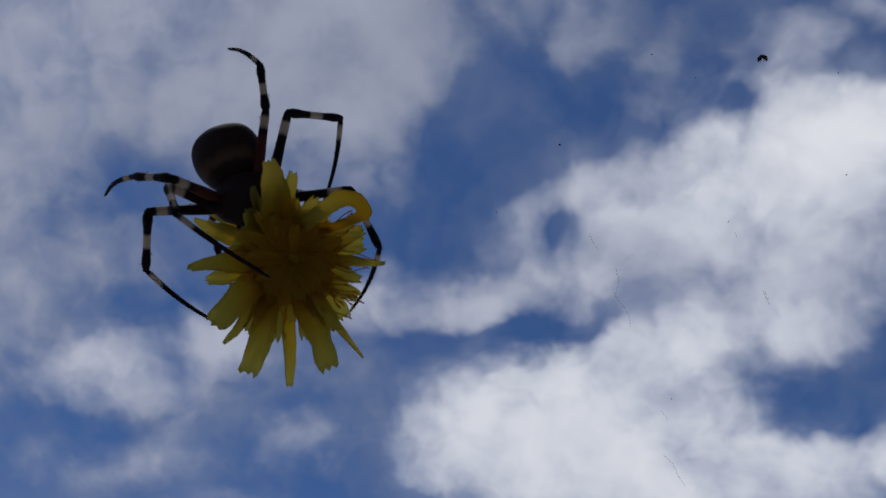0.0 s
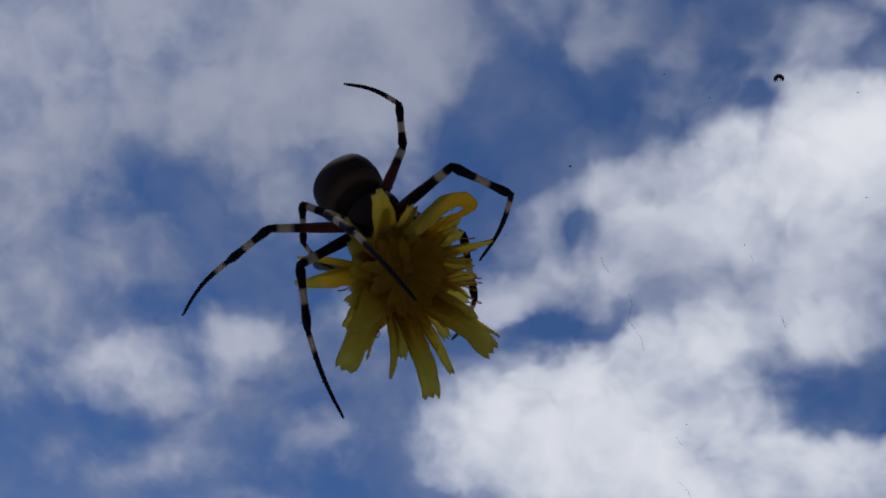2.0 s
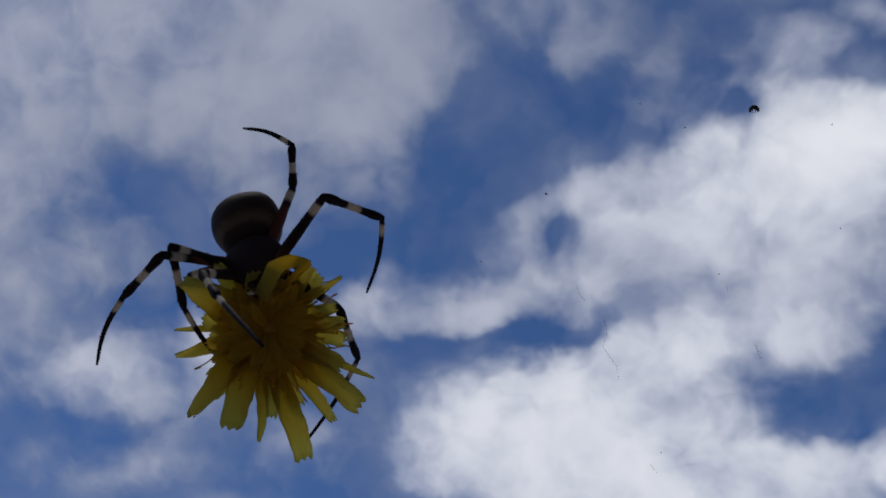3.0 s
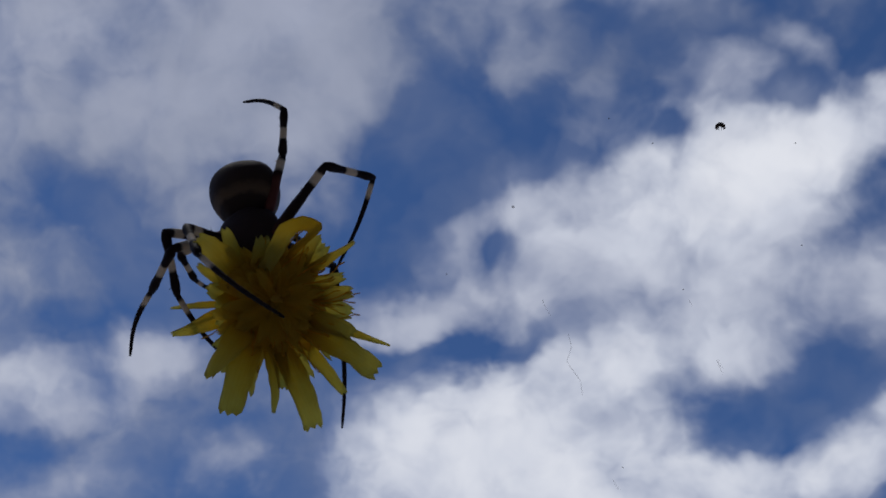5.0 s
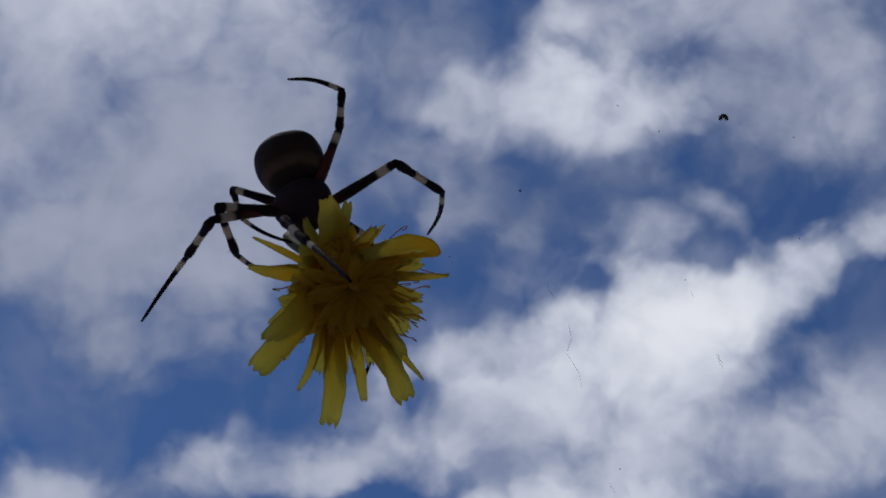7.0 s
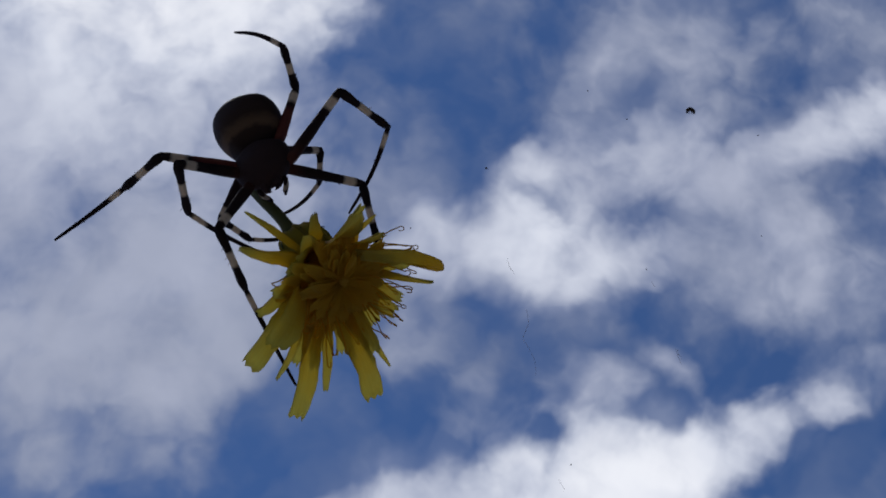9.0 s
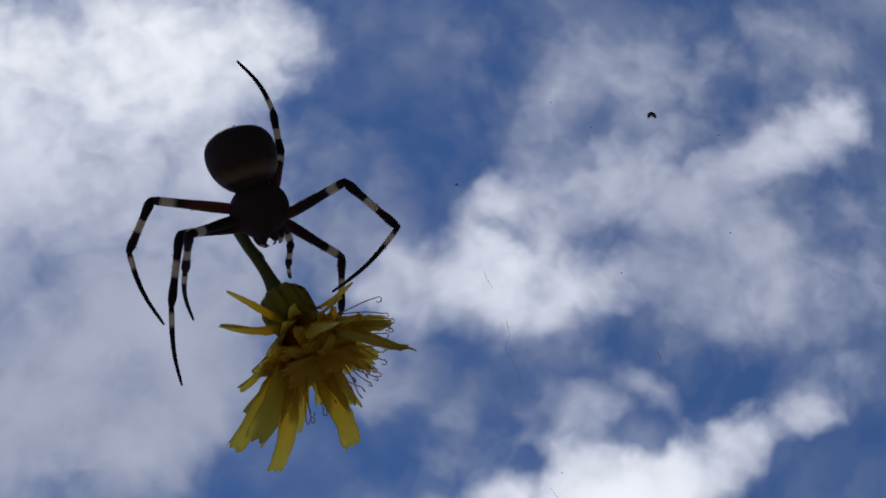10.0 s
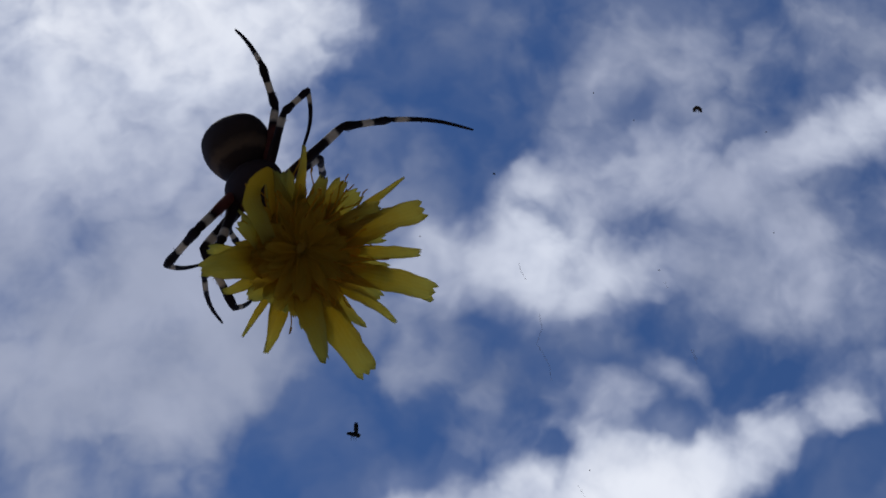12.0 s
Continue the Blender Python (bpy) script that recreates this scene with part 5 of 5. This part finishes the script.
    curled_last = [(9.3, 6.4, 9.9, -3.5), (10, 3.9, 10.7, -1.7), (10.5, 4.1, 10.6, -1.7), (11, 3.9, 10.5, -1.2), (11.5, 3.4, 10.6, -1), (11.6, 3.4, 10.9, -1.7), (12, 4.1, 10.6, -1.6)]
    bend_petal(petals["curled"], curled_first + curled_last)
    folded_first = [(0, 4.8, 11.8, 14.7), (0.5, 4.9, 11, 15.1), (1, 5.2, 10.8, 15.1), (1.5, 5.2, 11.2, 14.9), (2, 5.2, 11.3, 14.9), (2.5, 5.4, 11, 15), (2.7, 6, 11.3, 14.7)]
    folded_middle = [(4.3, 3.7, 12, 14.9), (4.5, 3.7, 11.5, 15.1), (5, 5, 11.1, 15.1), (5.5, 5.6, 10.5, 15.2), (6, 5.5, 10.1, 15.4), (6.5, 5.5, 10.6, 15.2), (7, 5.8, 10.7, 15), (7.5, 9, 11.6, 13.3), (7.7, 6.3, 11, 14.7)]
    folded_last = [(9.3, 5.3, 11, 15), (10, 5.1, 11.1, 15), (10.5, 5.1, 11.1, 15), (11, 5.2, 11.1, 15), (11.5, 4.9, 11.4, 14.9), (11.6, 5.1, 11.2, 15), (11.7, 4.6, 12, 14.6), (12, 4.8, 10.8, 15.3)]
    bend_petal(petals["folded"], folded_first + folded_middle + folded_last)
    walk(fly, [
    (0, pose(-0.12198, 0.17862, 1.48634, 135.00, -0.00, 0.00)),
    (10.5, pose(-0.08691, 0.20697, 1.54720, 155.17, 6.62, -10.78)),
    (10.7, pose(-0.05777, 0.17462, 1.55454, 154.61, -2.29, -28.83)),
    (10.8, pose(-0.01895, 0.15477, 1.55534, 156.83, -10.73, -47.15)),
    (10.9, pose(0.00122, 0.13995, 1.55771, 161.83, -17.96, -66.47)),
    (11, pose(0.00245, 0.14101, 1.55678, 155.36, 5.72, -10.63)),
    (11.1, pose(0.00258, 0.14168, 1.55663, 155.35, 5.59, -10.63)),
    (11.5, pose(0.00334, 0.14196, 1.55702, 155.30, 5.09, -10.62)),
    (12, pose(0.00395, 0.14327, 1.55713, 154.67, 4.72, -11.97)),
    ])
    west_front_first = [(0, 9.1, 1.7, 8.7, 7.3, 12.2, 14.2, -2.1, 27.1, 10.5), (0.5, 4.9, 4.2, 11.4, 3.3, 15.1, 16.2, 0.2, 32.8, 16.1), (1, 6.0, 3.7, 11.0, 4.7, 15.4, 13.0, -0.9, 32.3, 10.2), (1.5, 5.4, 5.5, 11.4, 2.4, 16.2, 15.9, -3.7, 32.9, 13.0), (2, 4.6, 7.8, 11.5, 2.7, 19.0, 15.3, 1.8, 37.0, 15.7), (2.5, 4.8, 13.8, 8.5, 1.2, 24.3, 13.0, -4.2, 41.1, 16.9)]
    west_front_middle = [(4.5, 8.0, 5.6, 10.4, 8.0, 17.4, 12.4, -3.9, 30.8, 13.7), (5, 7.0, 9.2, 10.4, 3.8, 19.9, 14.6, -6.9, 34.2, 12.6), (5.5, 5.2, 10.2, 10.7, 2.0, 20.1, 16.7, -7.0, 35.5, 18.7), (6, 7.2, 8.1, 10.6, 4.2, 15.8, 19.2, -5.8, 30.4, 22.7), (6.5, 4.9, 11.7, 10.0, 0.2, 21.7, 14.7, -6.9, 37.5, 19.7), (7, 2.2, 13.5, 9.1, -1.5, 23.7, 14.2, -6.7, 38.8, 22.4), (7.5, 3.3, 14.3, 8.4, 1.5, 11.2, -3.1, -3.1, 8.1, -20.2)]
    west_front_last = [(9.5, 11.4, 13.4, 1.7, 15.1, 20.6, -7.2, 17.3, 37.4, -13.3), (10, 13.4, 3.9, 3.8, 18.1, 14.9, 4.9, 23.9, 28.4, -5.4), (10.5, 12.1, 5.1, 6.7, 15.2, 9.9, -3.8, 18.7, 14.6, -20.9), (11, 11.5, 5.4, 7.5, 14.2, 10.8, -2.9, 9.8, 20.0, -17.6), (11.5, 12.6, 4.0, 5.6, 13.9, 14.5, -0.0, 4.4, 25.4, -10.9), (11.8, 12.6, 4.0, 5.6, 13.9, 14.5, -0.0, 4.4, 25.4, -10.9), (12, 10.8, 13.5, 3.5, 12.3, 19.2, -6.9, 11.2, 7.9, -20.9)]
    step_leg(legs["west_front"], west_front_first + west_front_middle + west_front_last)
    west_second_first = [(0, 13.9, 3.4, 7.1, 19.5, 8.4, -0.2, 12.1, 19.8, -9.3), (0.5, 12.1, -0.8, 7.9, 19.0, 2.3, 0.6, 18.8, 9.9, -13.8), (1, 13.0, 0.5, 7.5, 20.1, 1.5, -0.2, 17.0, 6.7, -15.3), (1.5, 12.8, 5.3, 8.6, 16.1, 8.7, -0.8, 15.3, 5.4, -16.8), (2, 13.6, 7.6, 6.9, 19.4, 14.5, 1.7, 25.4, 22.4, -11.3), (2.5, 8.7, 4.8, 11.7, 12.0, 8.7, 2.5, 9.3, 11.2, -13.3)]
    west_second_middle = [(4.5, 11.0, 13.0, 5.3, 13.8, 19.6, -2.4, 14.2, 33.5, -10.9), (5, 10.8, 8.2, 9.7, 12.7, 13.7, 0.9, 8.6, 19.8, -13.6), (5.5, 10.2, 2.2, 10.7, 12.8, 5.5, 1.1, 7.0, 5.7, -14.2), (6, 12.0, 2.8, 9.4, 13.4, 9.1, 1.1, 7.7, 10.1, -14.1), (6.5, 11.5, 3.3, 9.9, 14.1, 5.7, 0.0, 7.0, 5.6, -14.6), (7, 11.6, 6.0, 9.7, 13.2, 8.2, -0.4, 11.6, 1.9, -15.4), (7.5, 11.1, 6.4, 10.1, 12.8, 9.3, 0.1, 1.9, 17.2, -9.0)]
    west_second_last = [(9.5, 10.7, 4.9, 10.5, 15.1, 5.7, 1.0, 7.6, 16.6, -8.6), (10, 10.0, 5.2, 11.0, 14.6, 10.0, 3.0, 19.7, 18.0, -10.3), (10.5, 12.6, 5.4, 8.8, 15.3, 13.7, 2.9, 13.4, 23.2, -10.2), (11, 14.3, 3.3, 6.6, 16.7, 11.9, 1.0, 11.0, 20.9, -11.3), (11.5, 8.5, 1.4, 11.5, 9.1, 3.8, 1.3, 9.6, 7.0, -14.7), (11.8, 8.5, 1.4, 11.5, 9.1, 3.8, 1.3, 9.6, 7.0, -14.7), (12, 7.5, 15.4, 4.9, 14.1, 13.5, -2.9, 18.7, 12.1, -18.5)]
    step_leg(legs["west_second"], west_second_first + west_second_middle + west_second_last)
    west_third_first = [(0, 8.8, -0.5, -7.7, 10.5, 2.5, -13.3, 12.3, 5.3, -23.8), (0.5, 10.5, 0.2, -6.4, 15.1, -0.0, -11.1, 18.8, 2.1, -21.2), (1, 12.9, 4.4, 0.3, 13.1, 8.7, -4.7, 11.3, 4.0, -14.6), (1.5, 12.4, 2.3, -3.7, 13.9, 1.6, -10.1, 11.9, -2.3, -20.2), (2, 7.5, -4.4, 5.8, 11.8, -0.7, 2.4, 11.8, -2.3, -8.5), (2.5, 12.1, -2.0, 0.3, 13.9, -0.1, -5.8, 7.1, 1.6, -14.3)]
    west_third_middle = [(4.5, 11.6, 0.5, -4.9, 11.9, -0.6, -11.4, 9.6, -4.4, -21.5), (5, 13.0, 2.4, -1.5, 13.0, 3.0, -8.1, 10.7, -1.8, -17.7), (5.5, 11.1, -3.6, -0.0, 13.4, -2.0, -6.0, 8.8, 0.5, -15.6), (6, 10.2, -4.5, -1.0, 11.9, -2.2, -6.9, 6.6, 0.6, -16.2), (6.5, 12.3, -1.5, -0.5, 12.4, 1.1, -6.6, 6.4, -0.2, -15.7), (7, 10.6, -4.0, 1.7, 12.2, -3.0, -4.7, 5.8, 0.3, -13.0), (7.5, 10.9, -3.7, 1.3, 12.7, -0.1, -3.9, 7.3, -2.7, -13.2)]
    west_third_last = [(9.5, 9.5, 7.4, -5.9, 7.1, 10.3, -11.3, -1.6, 11.7, -17.8), (10, 6.2, 5.5, -9.0, 4.2, 11.6, -10.4, 0.2, 21.9, -10.9), (10.5, 11.0, -0.1, -5.6, 10.8, 3.4, -11.1, 6.6, 11.7, -17.0), (11, 10.3, -1.5, -5.8, 8.4, 2.1, -11.1, 4.6, 11.1, -16.0), (11.5, 8.7, 1.5, -8.2, 7.9, 4.3, -14.2, 7.6, 6.9, -24.8), (11.8, 8.7, 1.5, -8.2, 7.9, 4.3, -14.2, 7.6, 6.9, -24.8), (12, 9.0, 1.5, -8.0, 9.9, 0.8, -14.5, 10.1, -3.2, -24.8)]
    step_leg(legs["west_third"], west_third_first + west_third_middle + west_third_last)
    west_hind_first = [(0, 6.6, 5.2, 14.3, 13.1, -1, 11.2, 22, -7.7, 2.7), (0.5, 13.1, -0.4, 10.5, 19.5, -0.6, 3.6, 25.1, 3.5, -8.5), (1, 12.5, 7.9, 10.3, 18.8, 4.2, 4.2, 29.5, 5.3, -4.8), (1.5, 11.3, 6.7, 11.8, 19.2, 5.1, 6.7, 27.9, 5.7, -4.3), (2, 14.1, -2.3, 8.5, 23.2, -4.7, 7, 36.3, -7.1, 2.8), (2.5, 12.1, 7.4, 11, 21.1, 7.1, 7.9, 32.2, 7.3, -0.6)]
    west_hind_middle = [(4.5, 7.8, 9, 12.8, 15.4, 12.5, 8.2, 23.3, 16.3, -2.7), (5, 9.7, 12.2, 9.6, 16.2, 13, 2.7, 24.8, 15.4, -8.1), (5.5, 9.9, 9.6, 11.4, 17.4, 10.5, 5.6, 28.1, 14.1, -2.6), (6, 10.8, 7.1, 12, 16.1, 8.5, 4.3, 23.3, 17.8, -3.4), (6.5, 10.7, 10.6, 10.2, 18.4, 11.5, 4.7, 29.2, 13.7, -4), (7, 12.9, 8.3, 9.7, 20.2, 8.1, 3.6, 32, 11.6, -3), (7.5, 12.3, 8.8, 10.1, 20.6, 8.4, 5.6, 32.9, 8.2, -1.2)]
    west_hind_last = [(9.5, 12.6, 0, 11.1, 21.6, 0.3, 8.1, 35.3, 3.1, 7.8), (10, 15.9, -2.9, 4.7, 22.4, 4, 3.8, 22.1, 17.2, -0.7), (10.5, 13.7, 5.4, 10.1, 17.3, 13.4, 6.6, 19.5, 27.2, 5.3), (11, 14.7, 2.2, 9.2, 17.6, 11, 7.2, 18.8, 24.4, 3.4), (11.5, 15.8, 1.6, 7.5, 19.5, 9.9, 4.6, 23, 22.2, -1.1), (11.8, 15.7, 1.6, 7.7, 19.4, 9.9, 4.8, 22.9, 22.2, -1), (12, 9.1, 13.7, 8.4, 17.3, 13, 3.7, 15.3, 6.4, -8.4)]
    step_leg(legs["west_hind"], west_hind_first + west_hind_middle + west_hind_last)
    east_front_first = [(0, -17.2, 9.2, -3.4, -17.1, 16.5, -13.0, -6.4, 17.7, -26.7), (0.5, -10.9, 11.1, -11.9, -8.0, 20.3, -19.0, 1.5, 16.8, -33.3), (1, -15.7, 11.8, -5.5, -13.3, 17.9, -15.6, -1.9, 13.9, -28.2), (1.5, -15.0, 12.8, -6.0, -11.0, 18.9, -15.6, 1.1, 17.6, -28.1), (2, -9.8, 8.0, -13.5, -3.6, 14.3, -21.7, 5.0, 7.3, -35.2), (2.5, -9.2, 8.3, -13.7, -8.1, 9.4, -25.6, 7.5, 16.8, -28.6)]
    east_front_middle = [(4.5, -10.7, 7.8, -13.0, -8.5, 16.0, -21.5, -4.0, 26.5, -34.7), (5, -10.9, 4.9, -12.9, -9.0, 14.4, -19.9, -3.9, 25.4, -32.5), (5.5, -6.7, 1.0, -14.0, -6.8, 11.3, -20.1, -0.8, 26.6, -26.0), (6, -7.2, 5.2, -14.7, -10.7, 16.0, -18.6, -6.3, 32.7, -21.6), (6.5, -5.1, 1.9, -14.7, -4.4, 11.9, -21.2, 2.1, 26.8, -27.9), (7, -7.2, 4.3, -14.6, -5.7, 10.3, -25.0, 4.2, 23.6, -30.4), (7.5, -6.6, 5.0, -14.9, -5.7, 13.4, -23.4, -5.9, 18.0, -40.3)]
    east_front_last = [(9.5, -13.9, 9.6, -9.8, -11.5, 19.7, -15.7, -2.0, 21.3, -30.3), (10, -9.9, 15.7, -9.5, -6.0, 25.2, -15.7, 2.6, 29.5, -30.2), (10.5, -14.4, 11.9, -7.9, -18.5, 22.8, -10.7, -11.8, 38.1, -16.0), (11, -10.3, 16.0, -8.8, -10.4, 18.7, -20.5, -3.4, 20.5, -36.4), (11.5, -6.6, 18.0, -8.8, -8.0, 20.9, -20.4, -11.3, 23.3, -37.4), (11.8, -6.6, 18.0, -8.8, -8.0, 20.9, -20.4, -11.3, 23.3, -37.4), (12, -11.2, -2.9, -9.1, -9.4, -8.2, -19.8, -3.9, -12.6, -35.8)]
    step_leg(legs["east_front"], east_front_first + east_front_middle + east_front_last)
    east_second_first = [(0, -13.4, -2.9, 7.1, -20.7, -4.4, -1.7, -10.3, 4, -12.3), (0.5, -14.8, 7.9, 10.1, -20.3, 11.5, 0.7, -8.9, 14.2, -11.6), (1, -17.1, 12.8, 2.6, -14.7, 18, -7.4, -7.2, 13.6, -22), (1.5, -17.6, 8.6, 5.6, -23.5, 12.2, -3.5, -13.9, 10.9, -17.6), (2, -15, 13.7, 6.7, -19.5, 17.8, -3.1, -9, 13.1, -15.7), (2.5, -15.9, 9.1, 8.6, -23.4, 8.5, -0.1, -16.9, 4.4, -15.3)]
    east_second_middle = [(4.5, -14.8, 1.7, 9.2, -20, 1.4, -1, -8.8, 13.1, -6.3), (5, -16, 1.6, 7.6, -22.5, -1.7, -1.2, -11.9, 5.9, -12), (5.5, -17.6, 3.1, 5.3, -23.4, 4.1, -4.6, -12.4, 12.7, -14.2), (6, -16.1, 1.9, 7.5, -22.4, 4.4, -1.8, -13.8, 12.9, -13.8), (6.5, -17.6, 7, 6.1, -23.3, 7.4, -3.9, -12.2, 12.9, -15.6), (7, -17.4, 8.6, 6, -22.7, 9.7, -4.1, -17.6, 5.1, -19.7), (7.5, -18.1, 1.4, -1, -25.1, 2.1, -10.1, -14.4, 3.2, -23.3)]
    east_second_last = [(9.5, -16.5, 1, 6.2, -21.1, 4.5, -3.7, -7.7, 12.5, -10.6), (10, -16.2, 4.7, 8.5, -22, 14.4, 6.2, -7.7, 21.1, -0.2), (10.5, -16, 1.3, 7.3, -22.6, 9.2, 2.3, -9, 19, -0.6), (11, -16.5, 1.6, 6.7, -23.3, 9.2, 1.3, -10.1, 17.8, -5.1), (11.5, -16.4, 3.9, 8, -24.3, 10.6, 3, -13.9, 19.8, -6.9), (11.8, -16.4, 3.9, 7.9, -24.3, 10.6, 2.9, -13.9, 19.8, -7), (12, -17.9, 0.9, -0.7, -25.8, -2.2, -8.4, -38.8, 0.3, -19.2)]
    step_leg(legs["east_second"], east_second_first + east_second_middle + east_second_last)
    east_third_first = [(0, -9.4, 2.7, -8.4, -6.9, 2.4, -13.8, -5.9, 1.4, -23.7), (0.5, -7.0, 5.8, -9.1, -7.2, 5.0, -15.1, -7.6, 3.6, -25.0), (1, -8.2, 8.8, -6.6, -7.6, 9.3, -12.5, -0.1, 5.9, -18.2), (1.5, -7.6, 1.9, -9.5, -9.8, 2.1, -15.0, -11.5, -5.3, -21.5), (2, -6.1, 0.4, -9.9, -3.4, -0.4, -15.1, 2.0, -3.9, -22.7), (2.5, -6.3, 0.8, -9.8, -6.1, -1.6, -15.4, -8.1, -8.5, -22.3)]
    east_third_middle = [(4.5, -6.7, 3.9, -9.7, -4.5, 4.6, -15.3, 1.5, 3.1, -23.1), (5, -5.3, -1.5, -9.5, -6.2, -4.3, -14.7, -6.3, -9.0, -23.6), (5.5, -6.9, 3.2, -9.8, -5.0, 2.1, -15.4, -1.2, -1.8, -23.8), (6, -3.7, 4.7, -10.2, -1.2, 5.6, -15.6, -4.9, 1.3, -23.9), (6.5, -5.3, 2.5, -10.3, -4.5, 0.7, -15.9, -0.7, -3.9, -24.0), (7, -2.8, 1.0, -10.4, -3.0, 0.9, -16.4, -0.3, -3.7, -24.8), (7.5, -3.6, 4.7, -10.2, -1.6, 1.9, -15.1, 2.9, -3.3, -22.4)]
    east_third_last = [(9.5, -9.5, -2.0, -7.0, -7.1, 1.7, -11.1, 1.1, 7.4, -11.4), (10, -2.3, 10.5, -6.6, 0.1, 14.1, -10.8, 1.9, 16.0, -20.4), (10.5, -2.5, 8.0, -8.9, -1.6, 12.0, -13.2, 3.3, 14.5, -21.6), (11, -4.2, 10.5, -6.6, -3.7, 13.5, -11.8, 1.8, 16.3, -19.6), (11.5, -4.0, 8.5, -8.5, 0.2, 12.7, -8.3, 8.6, 17.9, -7.0), (11.8, -4.0, 8.5, -8.5, 0.2, 12.7, -8.3, 8.6, 17.9, -7.0), (12, -10.5, -3.2, 4.9, -15.8, -5.9, 4.1, -10.1, 0.4, -1.2)]
    step_leg(legs["east_third"], east_third_first + east_third_middle + east_third_last)
    east_hind_first = [(0, -9.8, -7.7, 4.8, -12.6, -11.3, 11.4, -8.2, -20.6, 8.7), (0.5, -11.3, -7.8, -0.8, -14.4, -10.8, 5.9, -9.8, -20.2, 7.3), (1, -11.4, -7.6, 1.5, -14.7, -9.2, 8.6, -10.8, -18.8, 10.8), (1.5, -10.5, -8.5, 0.2, -14.1, -12.6, 6, -10, -22.1, 8.3), (2, -12.1, -6.8, -1.8, -16.5, -8.7, 4.7, -11.8, -17, 9.3), (2.5, -10.6, -8.3, 1.1, -13.8, -10, 8.3, -7, -17.5, 11.5)]
    east_hind_middle = [(4.5, -8.3, -9.4, 2.6, -11.3, -12.6, 9.3, -4.4, -19.8, 5.8), (5, -8.2, -9.3, 3, -10.9, -14.4, 8.6, -3.6, -21.9, 7), (5.5, -9.5, -9, 1.6, -12.1, -14.6, 6.7, -4.3, -21.6, 5.5), (6, -9.2, -8.8, 3.2, -11.3, -13.1, 9.6, -3.8, -19.3, 5.5), (6.5, -10.2, -8.4, 2.2, -13.3, -9, 9.5, -5.2, -15.8, 9.7), (7, -10.2, -8.7, 0.5, -13.5, -10, 7.7, -5.5, -16.9, 8.3), (7.5, -11.6, -7.5, 1.3, -14.7, -8.8, 8.6, -8.3, -17.1, 9.5)]
    east_hind_last = [(9.5, -9.8, -8.9, 0.4, -10.5, -12.3, 7.6, -4.4, -20.9, 8.5), (10, -5.1, -5.5, -9.9, -6.4, -13.3, -8.5, -3.6, -23, -5.5), (10.5, -9, -8.6, -4, -10.3, -12.6, 2.8, -7.5, -22.5, 0.3), (11, -8.1, -7.2, -7.2, -10.3, -13.8, -3.3, -8, -24.1, -5), (11.5, -7.6, -6.8, -7.9, -9.8, -12.9, -3.3, -8.5, -22.9, 0), (11.8, -7.6, -6.8, -7.9, -9.8, -12.9, -3.3, -8.5, -22.9, -0), (12, -9.1, -9.3, 1, -10.9, -12.7, 8, -9.4, -23.2, 8.5)]
    step_leg(legs["east_hind"], east_hind_first + east_hind_middle + east_hind_last)


motions()
